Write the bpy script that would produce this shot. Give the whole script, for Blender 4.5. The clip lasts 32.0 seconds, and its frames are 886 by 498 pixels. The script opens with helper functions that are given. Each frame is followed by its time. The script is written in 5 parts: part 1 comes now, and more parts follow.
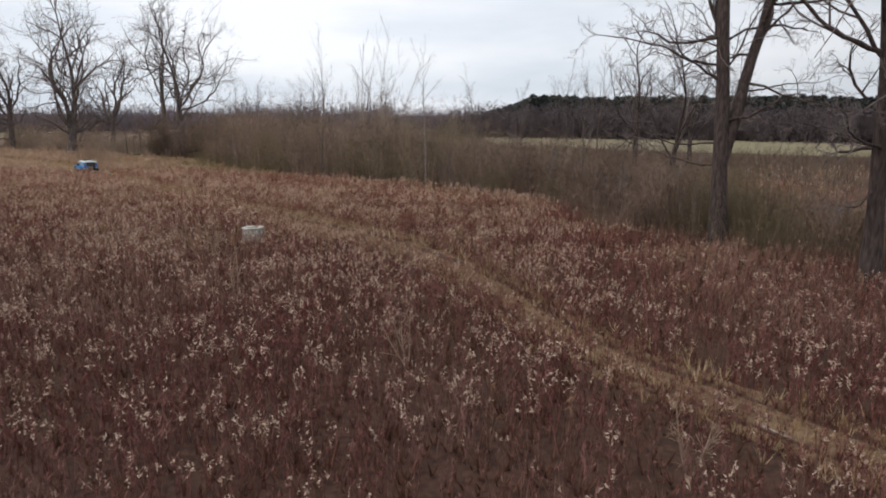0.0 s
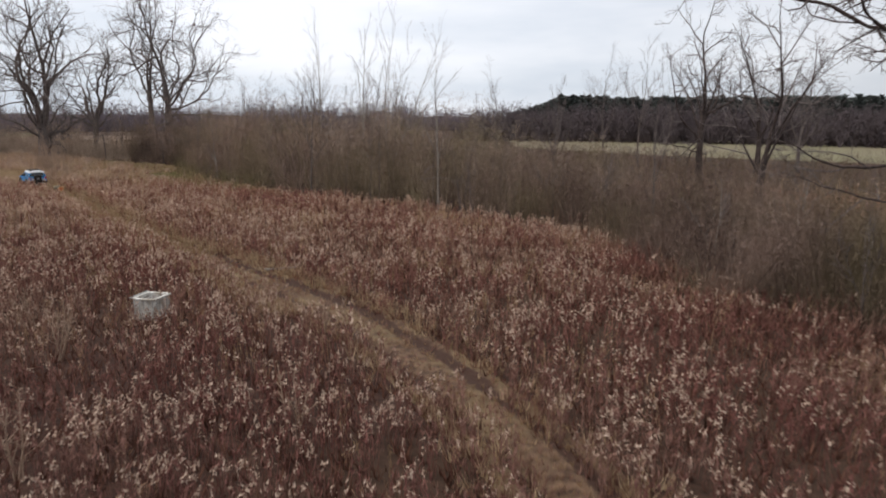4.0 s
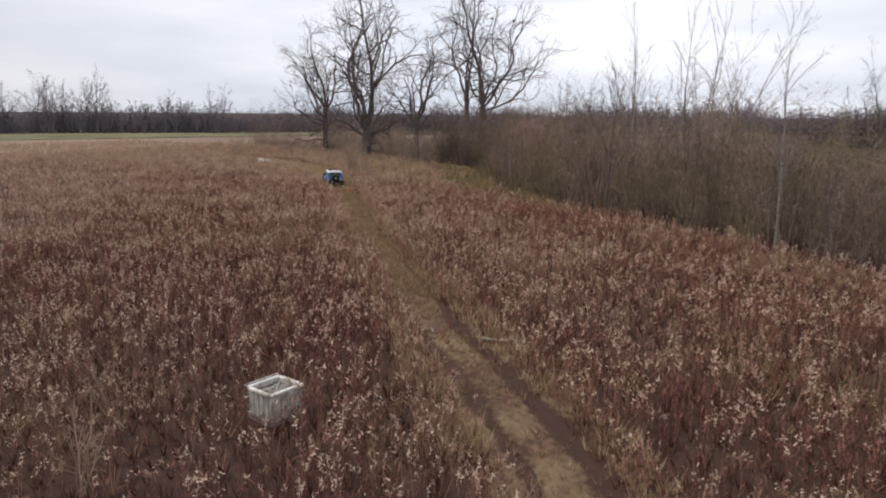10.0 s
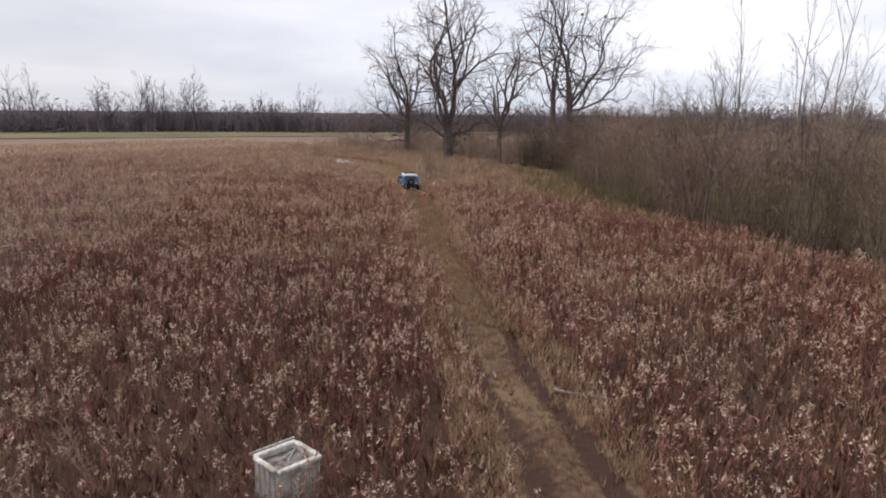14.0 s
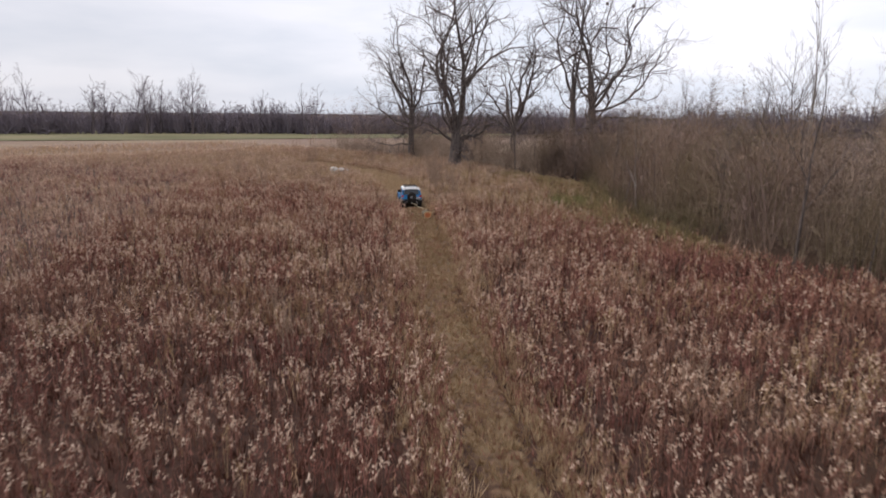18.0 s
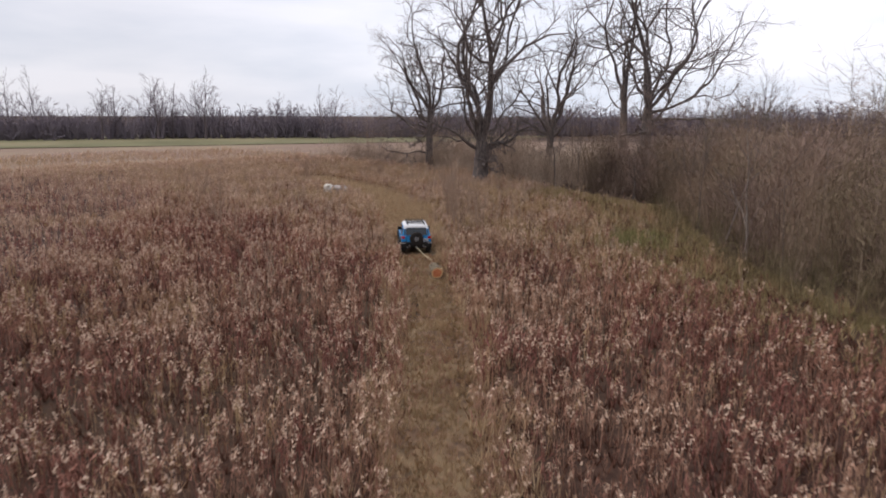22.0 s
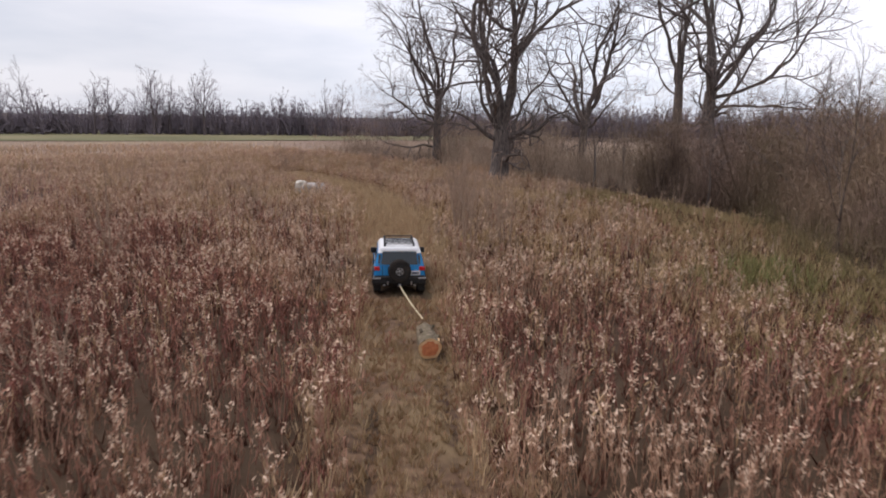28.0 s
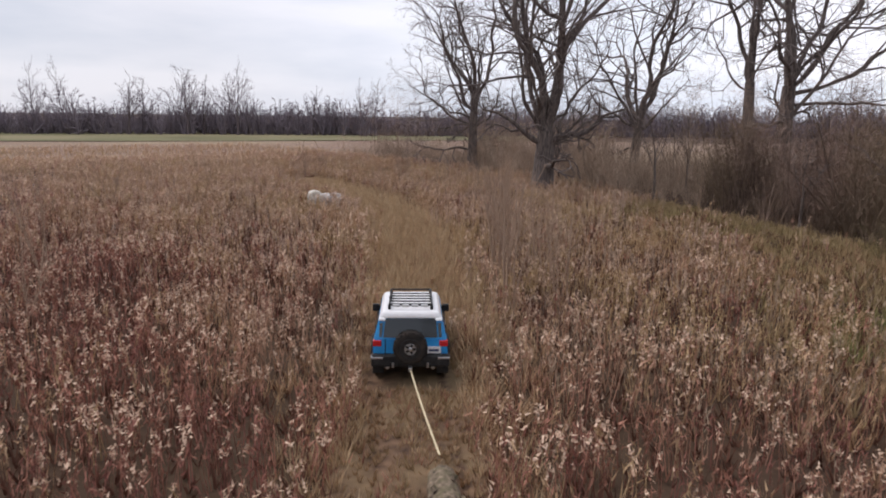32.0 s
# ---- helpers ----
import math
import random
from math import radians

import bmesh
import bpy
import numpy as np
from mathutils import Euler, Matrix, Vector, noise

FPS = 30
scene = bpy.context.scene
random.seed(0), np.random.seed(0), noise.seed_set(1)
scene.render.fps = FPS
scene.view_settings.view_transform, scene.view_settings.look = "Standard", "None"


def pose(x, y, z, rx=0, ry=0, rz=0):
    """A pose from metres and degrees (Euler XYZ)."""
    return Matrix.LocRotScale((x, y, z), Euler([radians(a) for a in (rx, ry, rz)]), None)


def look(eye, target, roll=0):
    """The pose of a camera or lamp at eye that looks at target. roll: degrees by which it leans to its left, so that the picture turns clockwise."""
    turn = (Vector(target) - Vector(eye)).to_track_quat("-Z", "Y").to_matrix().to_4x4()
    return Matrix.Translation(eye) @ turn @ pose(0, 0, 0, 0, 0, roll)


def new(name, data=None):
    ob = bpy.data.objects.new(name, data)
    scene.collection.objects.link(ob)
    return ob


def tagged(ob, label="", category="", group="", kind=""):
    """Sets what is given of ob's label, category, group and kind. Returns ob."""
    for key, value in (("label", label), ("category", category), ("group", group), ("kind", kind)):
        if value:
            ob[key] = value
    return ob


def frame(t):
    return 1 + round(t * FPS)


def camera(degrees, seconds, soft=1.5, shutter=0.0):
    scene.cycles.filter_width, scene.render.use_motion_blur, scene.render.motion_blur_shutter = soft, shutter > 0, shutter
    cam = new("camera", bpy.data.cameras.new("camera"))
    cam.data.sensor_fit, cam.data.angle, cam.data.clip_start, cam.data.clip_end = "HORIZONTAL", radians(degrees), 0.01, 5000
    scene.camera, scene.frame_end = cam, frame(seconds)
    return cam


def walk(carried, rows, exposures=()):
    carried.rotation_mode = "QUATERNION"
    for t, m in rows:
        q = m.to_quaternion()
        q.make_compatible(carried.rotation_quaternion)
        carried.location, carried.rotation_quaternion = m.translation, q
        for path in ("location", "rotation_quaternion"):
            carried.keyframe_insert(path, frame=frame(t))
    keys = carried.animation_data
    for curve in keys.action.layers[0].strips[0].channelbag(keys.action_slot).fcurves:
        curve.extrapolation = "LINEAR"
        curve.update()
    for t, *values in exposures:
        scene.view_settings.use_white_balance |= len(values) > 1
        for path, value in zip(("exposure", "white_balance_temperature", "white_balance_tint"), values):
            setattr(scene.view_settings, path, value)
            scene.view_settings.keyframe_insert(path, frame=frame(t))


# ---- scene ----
cam = camera(65.0, 32.0, soft=1.85, shutter=0.5)
PATH = [
    (0, (1.103, 0.375, 7.863), (1.056, 2.337, 7.481), 0.3),
    (0.5, (1.045, 1.448, 7.848), (0.996, 3.411, 7.466), 0.3),
    (1, (0.954, 3.066, 7.854), (0.904, 5.029, 7.472), 0.3),
    (1.5, (0.926, 5.317, 7.864), (0.875, 7.279, 7.482), 0.3),
    (2, (0.944, 7.572, 7.876), (0.893, 9.535, 7.494), 0.3),
    (2.5, (0.933, 10.06, 7.87), (0.882, 12.023, 7.489), 0.4),
    (4.5, (1.097, 18.982, 7.915), (0.912, 20.937, 7.537), 0.4),
    (5, (1.13, 20.584, 7.935), (0.801, 22.52, 7.556), 0.5),
    (5.5, (1.208, 22.09, 7.899), (0.816, 24.014, 7.52), 0.5),
    (6, (1.159, 23.447, 7.846), (0.768, 25.372, 7.468), 0.5),
    (6.5, (1.131, 24.509, 7.846), (0.701, 26.425, 7.467), 0.6),
    (7, (1.075, 25.509, 7.807), (0.574, 27.407, 7.427), 0.5),
    (7.5, (1.014, 26.471, 7.822), (0.43, 28.346, 7.442), 0.5),
    (8, (0.953, 27.287, 7.818), (0.282, 29.132, 7.437), 0.4),
    (8.5, (0.786, 28.182, 7.793), (0.018, 29.988, 7.41), 0.4),
    (9, (0.691, 28.83, 7.787), (-0.151, 30.603, 7.403), 0.4),
    (9.5, (0.525, 29.554, 7.786), (-0.389, 31.291, 7.402), 0.4),
    (10, (0.4, 30.15, 7.809), (-0.573, 31.856, 7.425), 0.5),
    (10.5, (0.233, 30.796, 7.85), (-0.799, 32.466, 7.465), 0.4),
    (11, (0.074, 31.355, 7.846), (-1.002, 32.996, 7.461), 0.4),
    (11.5, (-0.129, 31.902, 7.871), (-1.242, 33.519, 7.485), 0.5),
    (12, (-0.268, 32.33, 7.889), (-1.414, 33.923, 7.503), 0.4),
    (12.5, (-0.461, 32.762, 7.894), (-1.632, 34.337, 7.508), 0.4),
    (13, (-0.641, 33.141, 7.896), (-1.816, 34.713, 7.51), 0.5),
    (13.5, (-0.911, 33.573, 7.897), (-2.085, 35.145, 7.511), 0.6),
    (15.5, (-2.774, 35.833, 7.788), (-3.947, 37.407, 7.404), 0.7),
    (16, (-3.629, 36.995, 7.792), (-4.803, 38.568, 7.408), 0.6),
    (16.5, (-4.695, 38.487, 7.798), (-5.869, 40.059, 7.414), 0.6),
    (17, (-5.79, 39.98, 7.804), (-6.965, 41.553, 7.421), 0.6),
    (17.5, (-7.15, 41.809, 7.831), (-8.328, 43.379, 7.448), 0.7),
    (18, (-8.459, 43.618, 7.847), (-9.649, 45.179, 7.465), 0.7),
    (18.5, (-9.888, 45.571, 7.872), (-11.092, 47.122, 7.491), 0.7),
    (19, (-11.192, 47.385, 7.897), (-12.406, 48.928, 7.516), 0.8),
    (19.5, (-12.568, 49.316, 7.98), (-13.794, 50.849, 7.599), 0.7),
    (20, (-13.934, 51.23, 7.973), (-15.163, 52.761, 7.593), 0.7),
    (20.5, (-15.299, 53.133, 8.011), (-16.528, 54.665, 7.631), 0.5),
    (21, (-16.717, 54.978, 7.983), (-17.946, 56.509, 7.604), 0.5),
    (21.5, (-18.172, 56.952, 7.988), (-19.415, 58.473, 7.61), 0.4),
    (22, (-19.412, 58.664, 8.001), (-20.663, 60.178, 7.622), 0.2),
    (22.5, (-20.701, 60.365, 7.959), (-21.961, 61.87, 7.578), 0.1),
    (23, (-21.738, 61.619, 7.983), (-23.004, 63.119, 7.601), 0.1),
    (23.5, (-22.749, 62.879, 7.945), (-24.022, 64.374, 7.563), 0.1),
    (24, (-23.606, 63.905, 7.89), (-24.881, 65.397, 7.507), 0.0),
    (24.5, (-24.501, 64.978, 7.782), (-25.776, 66.472, 7.4), 0.1),
    (25, (-25.237, 65.937, 7.672), (-26.512, 67.429, 7.289), 0.1),
    (25.5, (-25.922, 66.822, 7.439), (-27.199, 68.314, 7.059), 0.0),
    (27.5, (-28.984, 70.761, 5.997), (-30.261, 72.255, 5.626), 0.8),
    (28, (-29.976, 71.875, 6.016), (-31.252, 73.37, 5.645), 0.9),
    (28.5, (-31.252, 73.383, 6.007), (-32.528, 74.878, 5.637), 0.9),
    (29, (-32.432, 74.785, 6.068), (-33.708, 76.279, 5.696), 0.9),
    (29.5, (-33.347, 75.846, 6.092), (-34.623, 77.341, 5.72), 0.9),
    (30, (-33.825, 76.464, 6.08), (-35.105, 77.955, 5.707), 0.8),
    (30.5, (-33.955, 76.649, 6.092), (-35.246, 78.131, 5.72), 0.8),
    (31, (-34.13, 76.828, 6.106), (-35.432, 78.3, 5.732), 0.8),
    (31.5, (-34.484, 77.223, 6.096), (-35.828, 78.656, 5.721), 0.9),
    (32, (-35.023, 77.866, 6.086), (-36.375, 79.291, 5.711), 0.8),
]
walk(cam, [(t, look(eye, target, roll)) for t, eye, target, roll in PATH], [(0, 0.02, 6500, 12.0), (14, 0.08, 6500, 16.0), (32, 0.13, 6450, 17.5)])

# ---- world, sun, exposure ----
scene.view_settings.exposure = 0.0
SUN_EL, SUN_AZ = radians(60), radians(-110)
world = bpy.data.worlds.new("overcast_sky")
scene.world = world
world.use_nodes = True
wn, wl = world.node_tree.nodes, world.node_tree.links
wn.clear()
w_out = wn.new("ShaderNodeOutputWorld")
w_mix = wn.new("ShaderNodeMixShader")
w_sky = wn.new("ShaderNodeBackground")
w_cloud = wn.new("ShaderNodeBackground")
sky = wn.new("ShaderNodeTexSky")
sky.sky_type, sky.sun_disc = "NISHITA", False
sky.sun_elevation, sky.sun_rotation = SUN_EL, SUN_AZ
w_sky.inputs["Strength"].default_value = 0.1
wl.new(sky.outputs[0], w_sky.inputs["Color"])
w_co = wn.new("ShaderNodeTexCoord")
w_map = wn.new("ShaderNodeMapping")
w_map.inputs["Scale"].default_value = (1.0, 1.0, 4.5)
w_noise = wn.new("ShaderNodeTexNoise")
w_noise.inputs["Scale"].default_value, w_noise.inputs["Detail"].default_value = 1.9, 7.0
w_noise.inputs["Roughness"].default_value = 0.5
w_ramp = wn.new("ShaderNodeValToRGB")
w_ramp.color_ramp.elements[0].position, w_ramp.color_ramp.elements[0].color = 0.33, (0.60, 0.68, 0.77, 1)
w_ramp.color_ramp.elements[1].position, w_ramp.color_ramp.elements[1].color = 0.62, (0.93, 0.96, 1.0, 1)
wl.new(w_co.outputs["Generated"], w_map.inputs["Vector"])
wl.new(w_map.outputs[0], w_noise.inputs["Vector"])
wl.new(w_noise.outputs[0], w_ramp.inputs[0])
wl.new(w_ramp.outputs[0], w_cloud.inputs["Color"])
w_dot = wn.new("ShaderNodeVectorMath")
w_dot.operation = "DOT_PRODUCT"
w_dot.inputs[1].default_value = Vector((-0.28, 0.92, 0.30)).normalized()
w_glow = wn.new("ShaderNodeMapRange")
w_glow.inputs["From Min"].default_value, w_glow.inputs["From Max"].default_value = 0.68, 1.0
w_glow.inputs["To Min"].default_value, w_glow.inputs["To Max"].default_value = 0.84, 1.13
wl.new(w_co.outputs["Generated"], w_dot.inputs[0])
wl.new(w_dot.outputs["Value"], w_glow.inputs["Value"])
wl.new(w_glow.outputs[0], w_cloud.inputs["Strength"])
w_mix.inputs[0].default_value = 0.9
wl.new(w_sky.outputs[0], w_mix.inputs[1])
wl.new(w_cloud.outputs[0], w_mix.inputs[2])
wl.new(w_mix.outputs[0], w_out.inputs["Surface"])

sun = new("sun", bpy.data.lights.new("sun", "SUN"))
sun.data.energy, sun.data.angle, sun.data.color = 1.5, radians(35), (1.0, 0.95, 0.88)
sun.matrix_world = look((-120, -45, 220), (0, 0, 0))

# ---- materials ----


def surface(name, dark, light, scale=4.0, rough=0.9, bump=0.0, patch=None, patch_scale=0.05, island=0.0, metal=0.0, spec=0.25, detail=5.0, coat=0.0, stretch=(1, 1, 1), patch_at=(0.45, 0.6), drift=None, ramp_at=None):
    """A procedural material: grain between two colours, large patches of a third, and chance from piece to piece."""
    m = bpy.data.materials.new(name)
    m.use_nodes = True
    n, l = m.node_tree.nodes, m.node_tree.links
    b = n["Principled BSDF"]
    co = n.new("ShaderNodeTexCoord")
    mp = n.new("ShaderNodeMapping")
    mp.inputs["Scale"].default_value = stretch
    l.new(co.outputs["Object"], mp.inputs["Vector"])
    grain = n.new("ShaderNodeTexNoise")
    grain.inputs["Scale"].default_value, grain.inputs["Detail"].default_value = scale, detail
    l.new(mp.outputs[0], grain.inputs["Vector"])
    fac = grain.outputs[0]
    if island:
        geo = n.new("ShaderNodeNewGeometry")
        mixer = n.new("ShaderNodeMix")
        mixer.inputs[0].default_value = island
        l.new(fac, mixer.inputs[2])
        l.new(geo.outputs["Random Per Island"], mixer.inputs[3])
        fac = mixer.outputs[0]
    ramp = n.new("ShaderNodeValToRGB")
    lo, hi = ramp_at or ((0.05, 0.95) if island else (0.3, 0.7))
    ramp.color_ramp.elements[0].position, ramp.color_ramp.elements[0].color = lo, (*dark, 1)
    ramp.color_ramp.elements[1].position, ramp.color_ramp.elements[1].color = hi, (*light, 1)
    l.new(fac, ramp.inputs[0])
    colour = ramp.outputs[0]
    if patch:
        big = n.new("ShaderNodeTexNoise")
        big.inputs["Scale"].default_value, big.inputs["Detail"].default_value = patch_scale, 4.0
        l.new(co.outputs["Object"], big.inputs["Vector"])
        where = n.new("ShaderNodeMapRange")
        where.inputs["From Min"].default_value, where.inputs["From Max"].default_value = patch_at
        where.inputs["To Max"].default_value = 0.8
        l.new(big.outputs[0], where.inputs["Value"])
        over = n.new("ShaderNodeMix")
        over.data_type = "RGBA"
        l.new(where.outputs[0], over.inputs[0])
        l.new(colour, over.inputs[6])
        over.inputs[7].default_value = (*patch, 1)
        colour = over.outputs[2]
    # A darker tone is multiplied into the colour at low y, gone by y1.
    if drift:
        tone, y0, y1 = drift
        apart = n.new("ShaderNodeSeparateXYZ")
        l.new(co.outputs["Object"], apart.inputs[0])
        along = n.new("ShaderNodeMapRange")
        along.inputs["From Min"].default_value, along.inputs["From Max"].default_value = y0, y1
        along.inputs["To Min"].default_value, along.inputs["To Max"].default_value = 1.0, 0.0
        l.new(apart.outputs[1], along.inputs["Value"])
        darken = n.new("ShaderNodeMix")
        darken.data_type, darken.blend_type = "RGBA", "MULTIPLY"
        l.new(along.outputs[0], darken.inputs[0])
        l.new(colour, darken.inputs[6])
        darken.inputs[7].default_value = (*tone, 1)
        colour = darken.outputs[2]
    l.new(colour, b.inputs["Base Color"])
    b.inputs["Roughness"].default_value, b.inputs["Metallic"].default_value = rough, metal
    b.inputs["Specular IOR Level"].default_value = spec
    b.inputs["Coat Weight"].default_value = coat
    if bump:
        bp = n.new("ShaderNodeBump")
        bp.inputs["Strength"].default_value, bp.inputs["Distance"].default_value = bump, 0.05
        l.new(grain.outputs[0], bp.inputs["Height"])
        l.new(bp.outputs[0], b.inputs["Normal"])
    return m


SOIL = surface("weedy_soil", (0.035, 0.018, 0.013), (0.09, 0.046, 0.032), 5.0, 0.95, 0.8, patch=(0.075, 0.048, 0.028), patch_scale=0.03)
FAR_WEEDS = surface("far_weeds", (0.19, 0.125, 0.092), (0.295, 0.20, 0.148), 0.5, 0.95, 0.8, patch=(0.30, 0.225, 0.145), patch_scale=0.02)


def worn_track():
    """Flattened grass over brown soil, worn through to mud where wheels run."""
    m = surface("worn_grass_track", (0.055, 0.031, 0.021), (0.22, 0.135, 0.082), 3.4, 0.95, 1.0, patch=(0.215, 0.15, 0.082), patch_scale=0.45, detail=9.0)
    n, l = m.node_tree.nodes, m.node_tree.links
    b = n["Principled BSDF"]
    old = b.inputs["Base Color"].links[0].from_socket
    wear = n.new("ShaderNodeAttribute")
    wear.attribute_name = "wear"
    co = n.new("ShaderNodeTexCoord")
    fray = n.new("ShaderNodeTexNoise")
    fray.inputs["Scale"].default_value, fray.inputs["Detail"].default_value = 3.5, 6.0
    l.new(co.outputs["Object"], fray.inputs["Vector"])
    total = n.new("ShaderNodeMath")
    l.new(wear.outputs["Fac"], total.inputs[0])
    l.new(fray.outputs[0], total.inputs[1])
    step = n.new("ShaderNodeMapRange")
    step.inputs["From Min"].default_value, step.inputs["From Max"].default_value = 0.9, 1.2
    l.new(total.outputs[0], step.inputs["Value"])
    mix = n.new("ShaderNodeMix")
    mix.data_type = "RGBA"
    mix.inputs[7].default_value = (0.068, 0.036, 0.025, 1)
    l.new(step.outputs[0], mix.inputs[0])
    l.new(old, mix.inputs[6])
    l.new(mix.outputs[2], b.inputs["Base Color"])
    return m


TRACK = worn_track()
MEADOW = surface("mown_meadow", (0.20, 0.165, 0.105), (0.27, 0.225, 0.145), 0.08, 0.95, 0.2, patch=(0.22, 0.20, 0.11), patch_scale=0.02)
WHEAT = surface("winter_wheat", (0.13, 0.125, 0.06), (0.19, 0.178, 0.09), 0.05, 0.95, 0.2, patch=(0.24, 0.205, 0.115), patch_scale=0.015)
# The drift terms darken these weeds towards the field's near end.
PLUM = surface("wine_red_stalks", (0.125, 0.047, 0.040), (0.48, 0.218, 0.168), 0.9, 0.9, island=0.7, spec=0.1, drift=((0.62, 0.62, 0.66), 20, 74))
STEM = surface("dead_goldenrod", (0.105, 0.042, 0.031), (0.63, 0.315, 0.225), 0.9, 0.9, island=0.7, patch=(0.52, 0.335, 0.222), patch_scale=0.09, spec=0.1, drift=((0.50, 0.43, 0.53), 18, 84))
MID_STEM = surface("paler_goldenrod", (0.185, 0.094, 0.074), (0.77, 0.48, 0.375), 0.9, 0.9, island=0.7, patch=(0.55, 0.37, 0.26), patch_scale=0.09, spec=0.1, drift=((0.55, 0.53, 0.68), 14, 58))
# Distance haze is put into this colour; pale weeds past the car share it.
FAR_STEM = surface("hazed_bleached_weeds", (0.33, 0.215, 0.167), (0.70, 0.51, 0.40), 0.9, 0.9, island=0.7, patch=(0.40, 0.31, 0.21), patch_scale=0.04, spec=0.1)
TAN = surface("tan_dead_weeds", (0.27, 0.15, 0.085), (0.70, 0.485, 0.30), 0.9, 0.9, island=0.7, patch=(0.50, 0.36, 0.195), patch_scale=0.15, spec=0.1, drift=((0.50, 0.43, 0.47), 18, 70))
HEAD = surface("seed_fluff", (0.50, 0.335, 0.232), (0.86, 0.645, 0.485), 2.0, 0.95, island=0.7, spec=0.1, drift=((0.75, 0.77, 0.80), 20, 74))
# Litter colour lowered to stand for the shade between the stems.
LITTER = surface("shade_dark_litter", (0.055, 0.026, 0.019), (0.23, 0.11, 0.075), 0.9, 0.95, island=0.6, spec=0.1)
STRAW = surface("dry_grass", (0.34, 0.235, 0.138), (0.74, 0.55, 0.345), 1.0, 0.9, island=0.6, spec=0.15)
TRAMPLED = surface("trampled_grass", (0.20, 0.122, 0.07), (0.54, 0.36, 0.215), 0.8, 0.9, island=0.6, patch=(0.38, 0.265, 0.145), patch_scale=0.35, spec=0.15)
FRINGE = surface("rank_fringe_grass", (0.23, 0.168, 0.09), (0.57, 0.43, 0.24), 0.8, 0.9, island=0.6, patch=(0.33, 0.265, 0.125), patch_scale=0.25, spec=0.15)
GREEN = surface("green_patch_grass", (0.15, 0.148, 0.058), (0.37, 0.35, 0.15), 0.8, 0.9, island=0.6, spec=0.15)
BRAMBLE = surface("olive_brambles", (0.095, 0.08, 0.04), (0.33, 0.265, 0.145), 0.6, 0.9, island=0.3, spec=0.15, ramp_at=(0.30, 0.68))
OLIVE = surface("olive_grass", (0.24, 0.165, 0.084), (0.60, 0.43, 0.255), 0.8, 0.9, island=0.6, patch=(0.36, 0.26, 0.15), patch_scale=0.2, spec=0.15)
BARK = surface("grey_brown_bark", (0.065, 0.051, 0.045), (0.235, 0.19, 0.168), 3.0, 0.95, 1.0, stretch=(3, 3, 0.5))
TWIG = surface("bare_twigs", (0.09, 0.073, 0.068), (0.25, 0.205, 0.188), 1.0, 0.9, island=0.6)
DARK_BARK = surface("dark_rough_bark", (0.032, 0.024, 0.021), (0.125, 0.092, 0.08), 3.0, 0.95, 1.0, stretch=(3, 3, 0.5))
PALE_BARK = surface("pale_smooth_bark", (0.20, 0.165, 0.14), (0.42, 0.37, 0.32), 2.5, 0.85, 0.4, stretch=(1, 1, 2.5))
SUCKER = surface("grey_tan_suckers", (0.25, 0.165, 0.115), (0.50, 0.355, 0.255), 0.9, 0.9, island=0.6)
PALE_TWIG = surface("pale_twigs", (0.14, 0.11, 0.095), (0.27, 0.22, 0.195), 1.0, 0.9, island=0.6)
OLIVE_SAPLING = surface("olive_thicket_stems", (0.115, 0.088, 0.055), (0.40, 0.31, 0.195), 0.27, 0.9, island=0.2, patch=(0.36, 0.25, 0.185), patch_scale=0.16, spec=0.15, stretch=(1, 1, 0.7), detail=3.0, ramp_at=(0.37, 0.64))
SAPLING = surface("thicket_stems", (0.215, 0.152, 0.115), (0.57, 0.425, 0.33), 0.27, 0.9, island=0.25, patch=(0.29, 0.235, 0.135), patch_scale=0.06, spec=0.15, stretch=(1, 1, 0.7), detail=3.0, ramp_at=(0.37, 0.64))
FIELD_BRUSH = surface("brown_field_brush", (0.10, 0.066, 0.054), (0.31, 0.215, 0.168), 0.27, 0.9, island=0.25, patch=(0.19, 0.15, 0.085), patch_scale=0.12, spec=0.15, stretch=(1, 1, 0.7), detail=3.0, ramp_at=(0.37, 0.64))
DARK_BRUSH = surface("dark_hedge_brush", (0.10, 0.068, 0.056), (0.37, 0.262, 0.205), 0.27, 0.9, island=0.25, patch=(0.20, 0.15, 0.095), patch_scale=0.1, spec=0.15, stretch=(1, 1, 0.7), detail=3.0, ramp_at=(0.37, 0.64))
WEST_BRUSH = surface("grey_brown_brush", (0.25, 0.185, 0.137), (0.62, 0.475, 0.36), 0.27, 0.9, island=0.25, spec=0.15, stretch=(1, 1, 0.7), detail=3.0, ramp_at=(0.37, 0.64))
BRUSH = surface("hedge_brush", (0.145, 0.096, 0.079), (0.46, 0.325, 0.265), 0.27, 0.9, island=0.25, patch=(0.36, 0.255, 0.17), patch_scale=0.1, spec=0.15, stretch=(1, 1, 0.7), detail=3.0, ramp_at=(0.37, 0.64))
# Aerial haze painted in: bare twigs made paler and more purple.
FARWOOD = surface("hazed_bare_woods", (0.18, 0.15, 0.172), (0.295, 0.25, 0.28), 0.05, 0.95, island=0.5)
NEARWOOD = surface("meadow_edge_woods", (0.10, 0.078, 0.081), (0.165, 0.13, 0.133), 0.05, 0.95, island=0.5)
# Dark green lifted a little, as haze over the distant pines.
CONIFER = surface("hazed_dark_conifers", (0.05, 0.058, 0.052), (0.10, 0.108, 0.096), 0.1, 0.9, island=0.5)

# ---- meshes ----


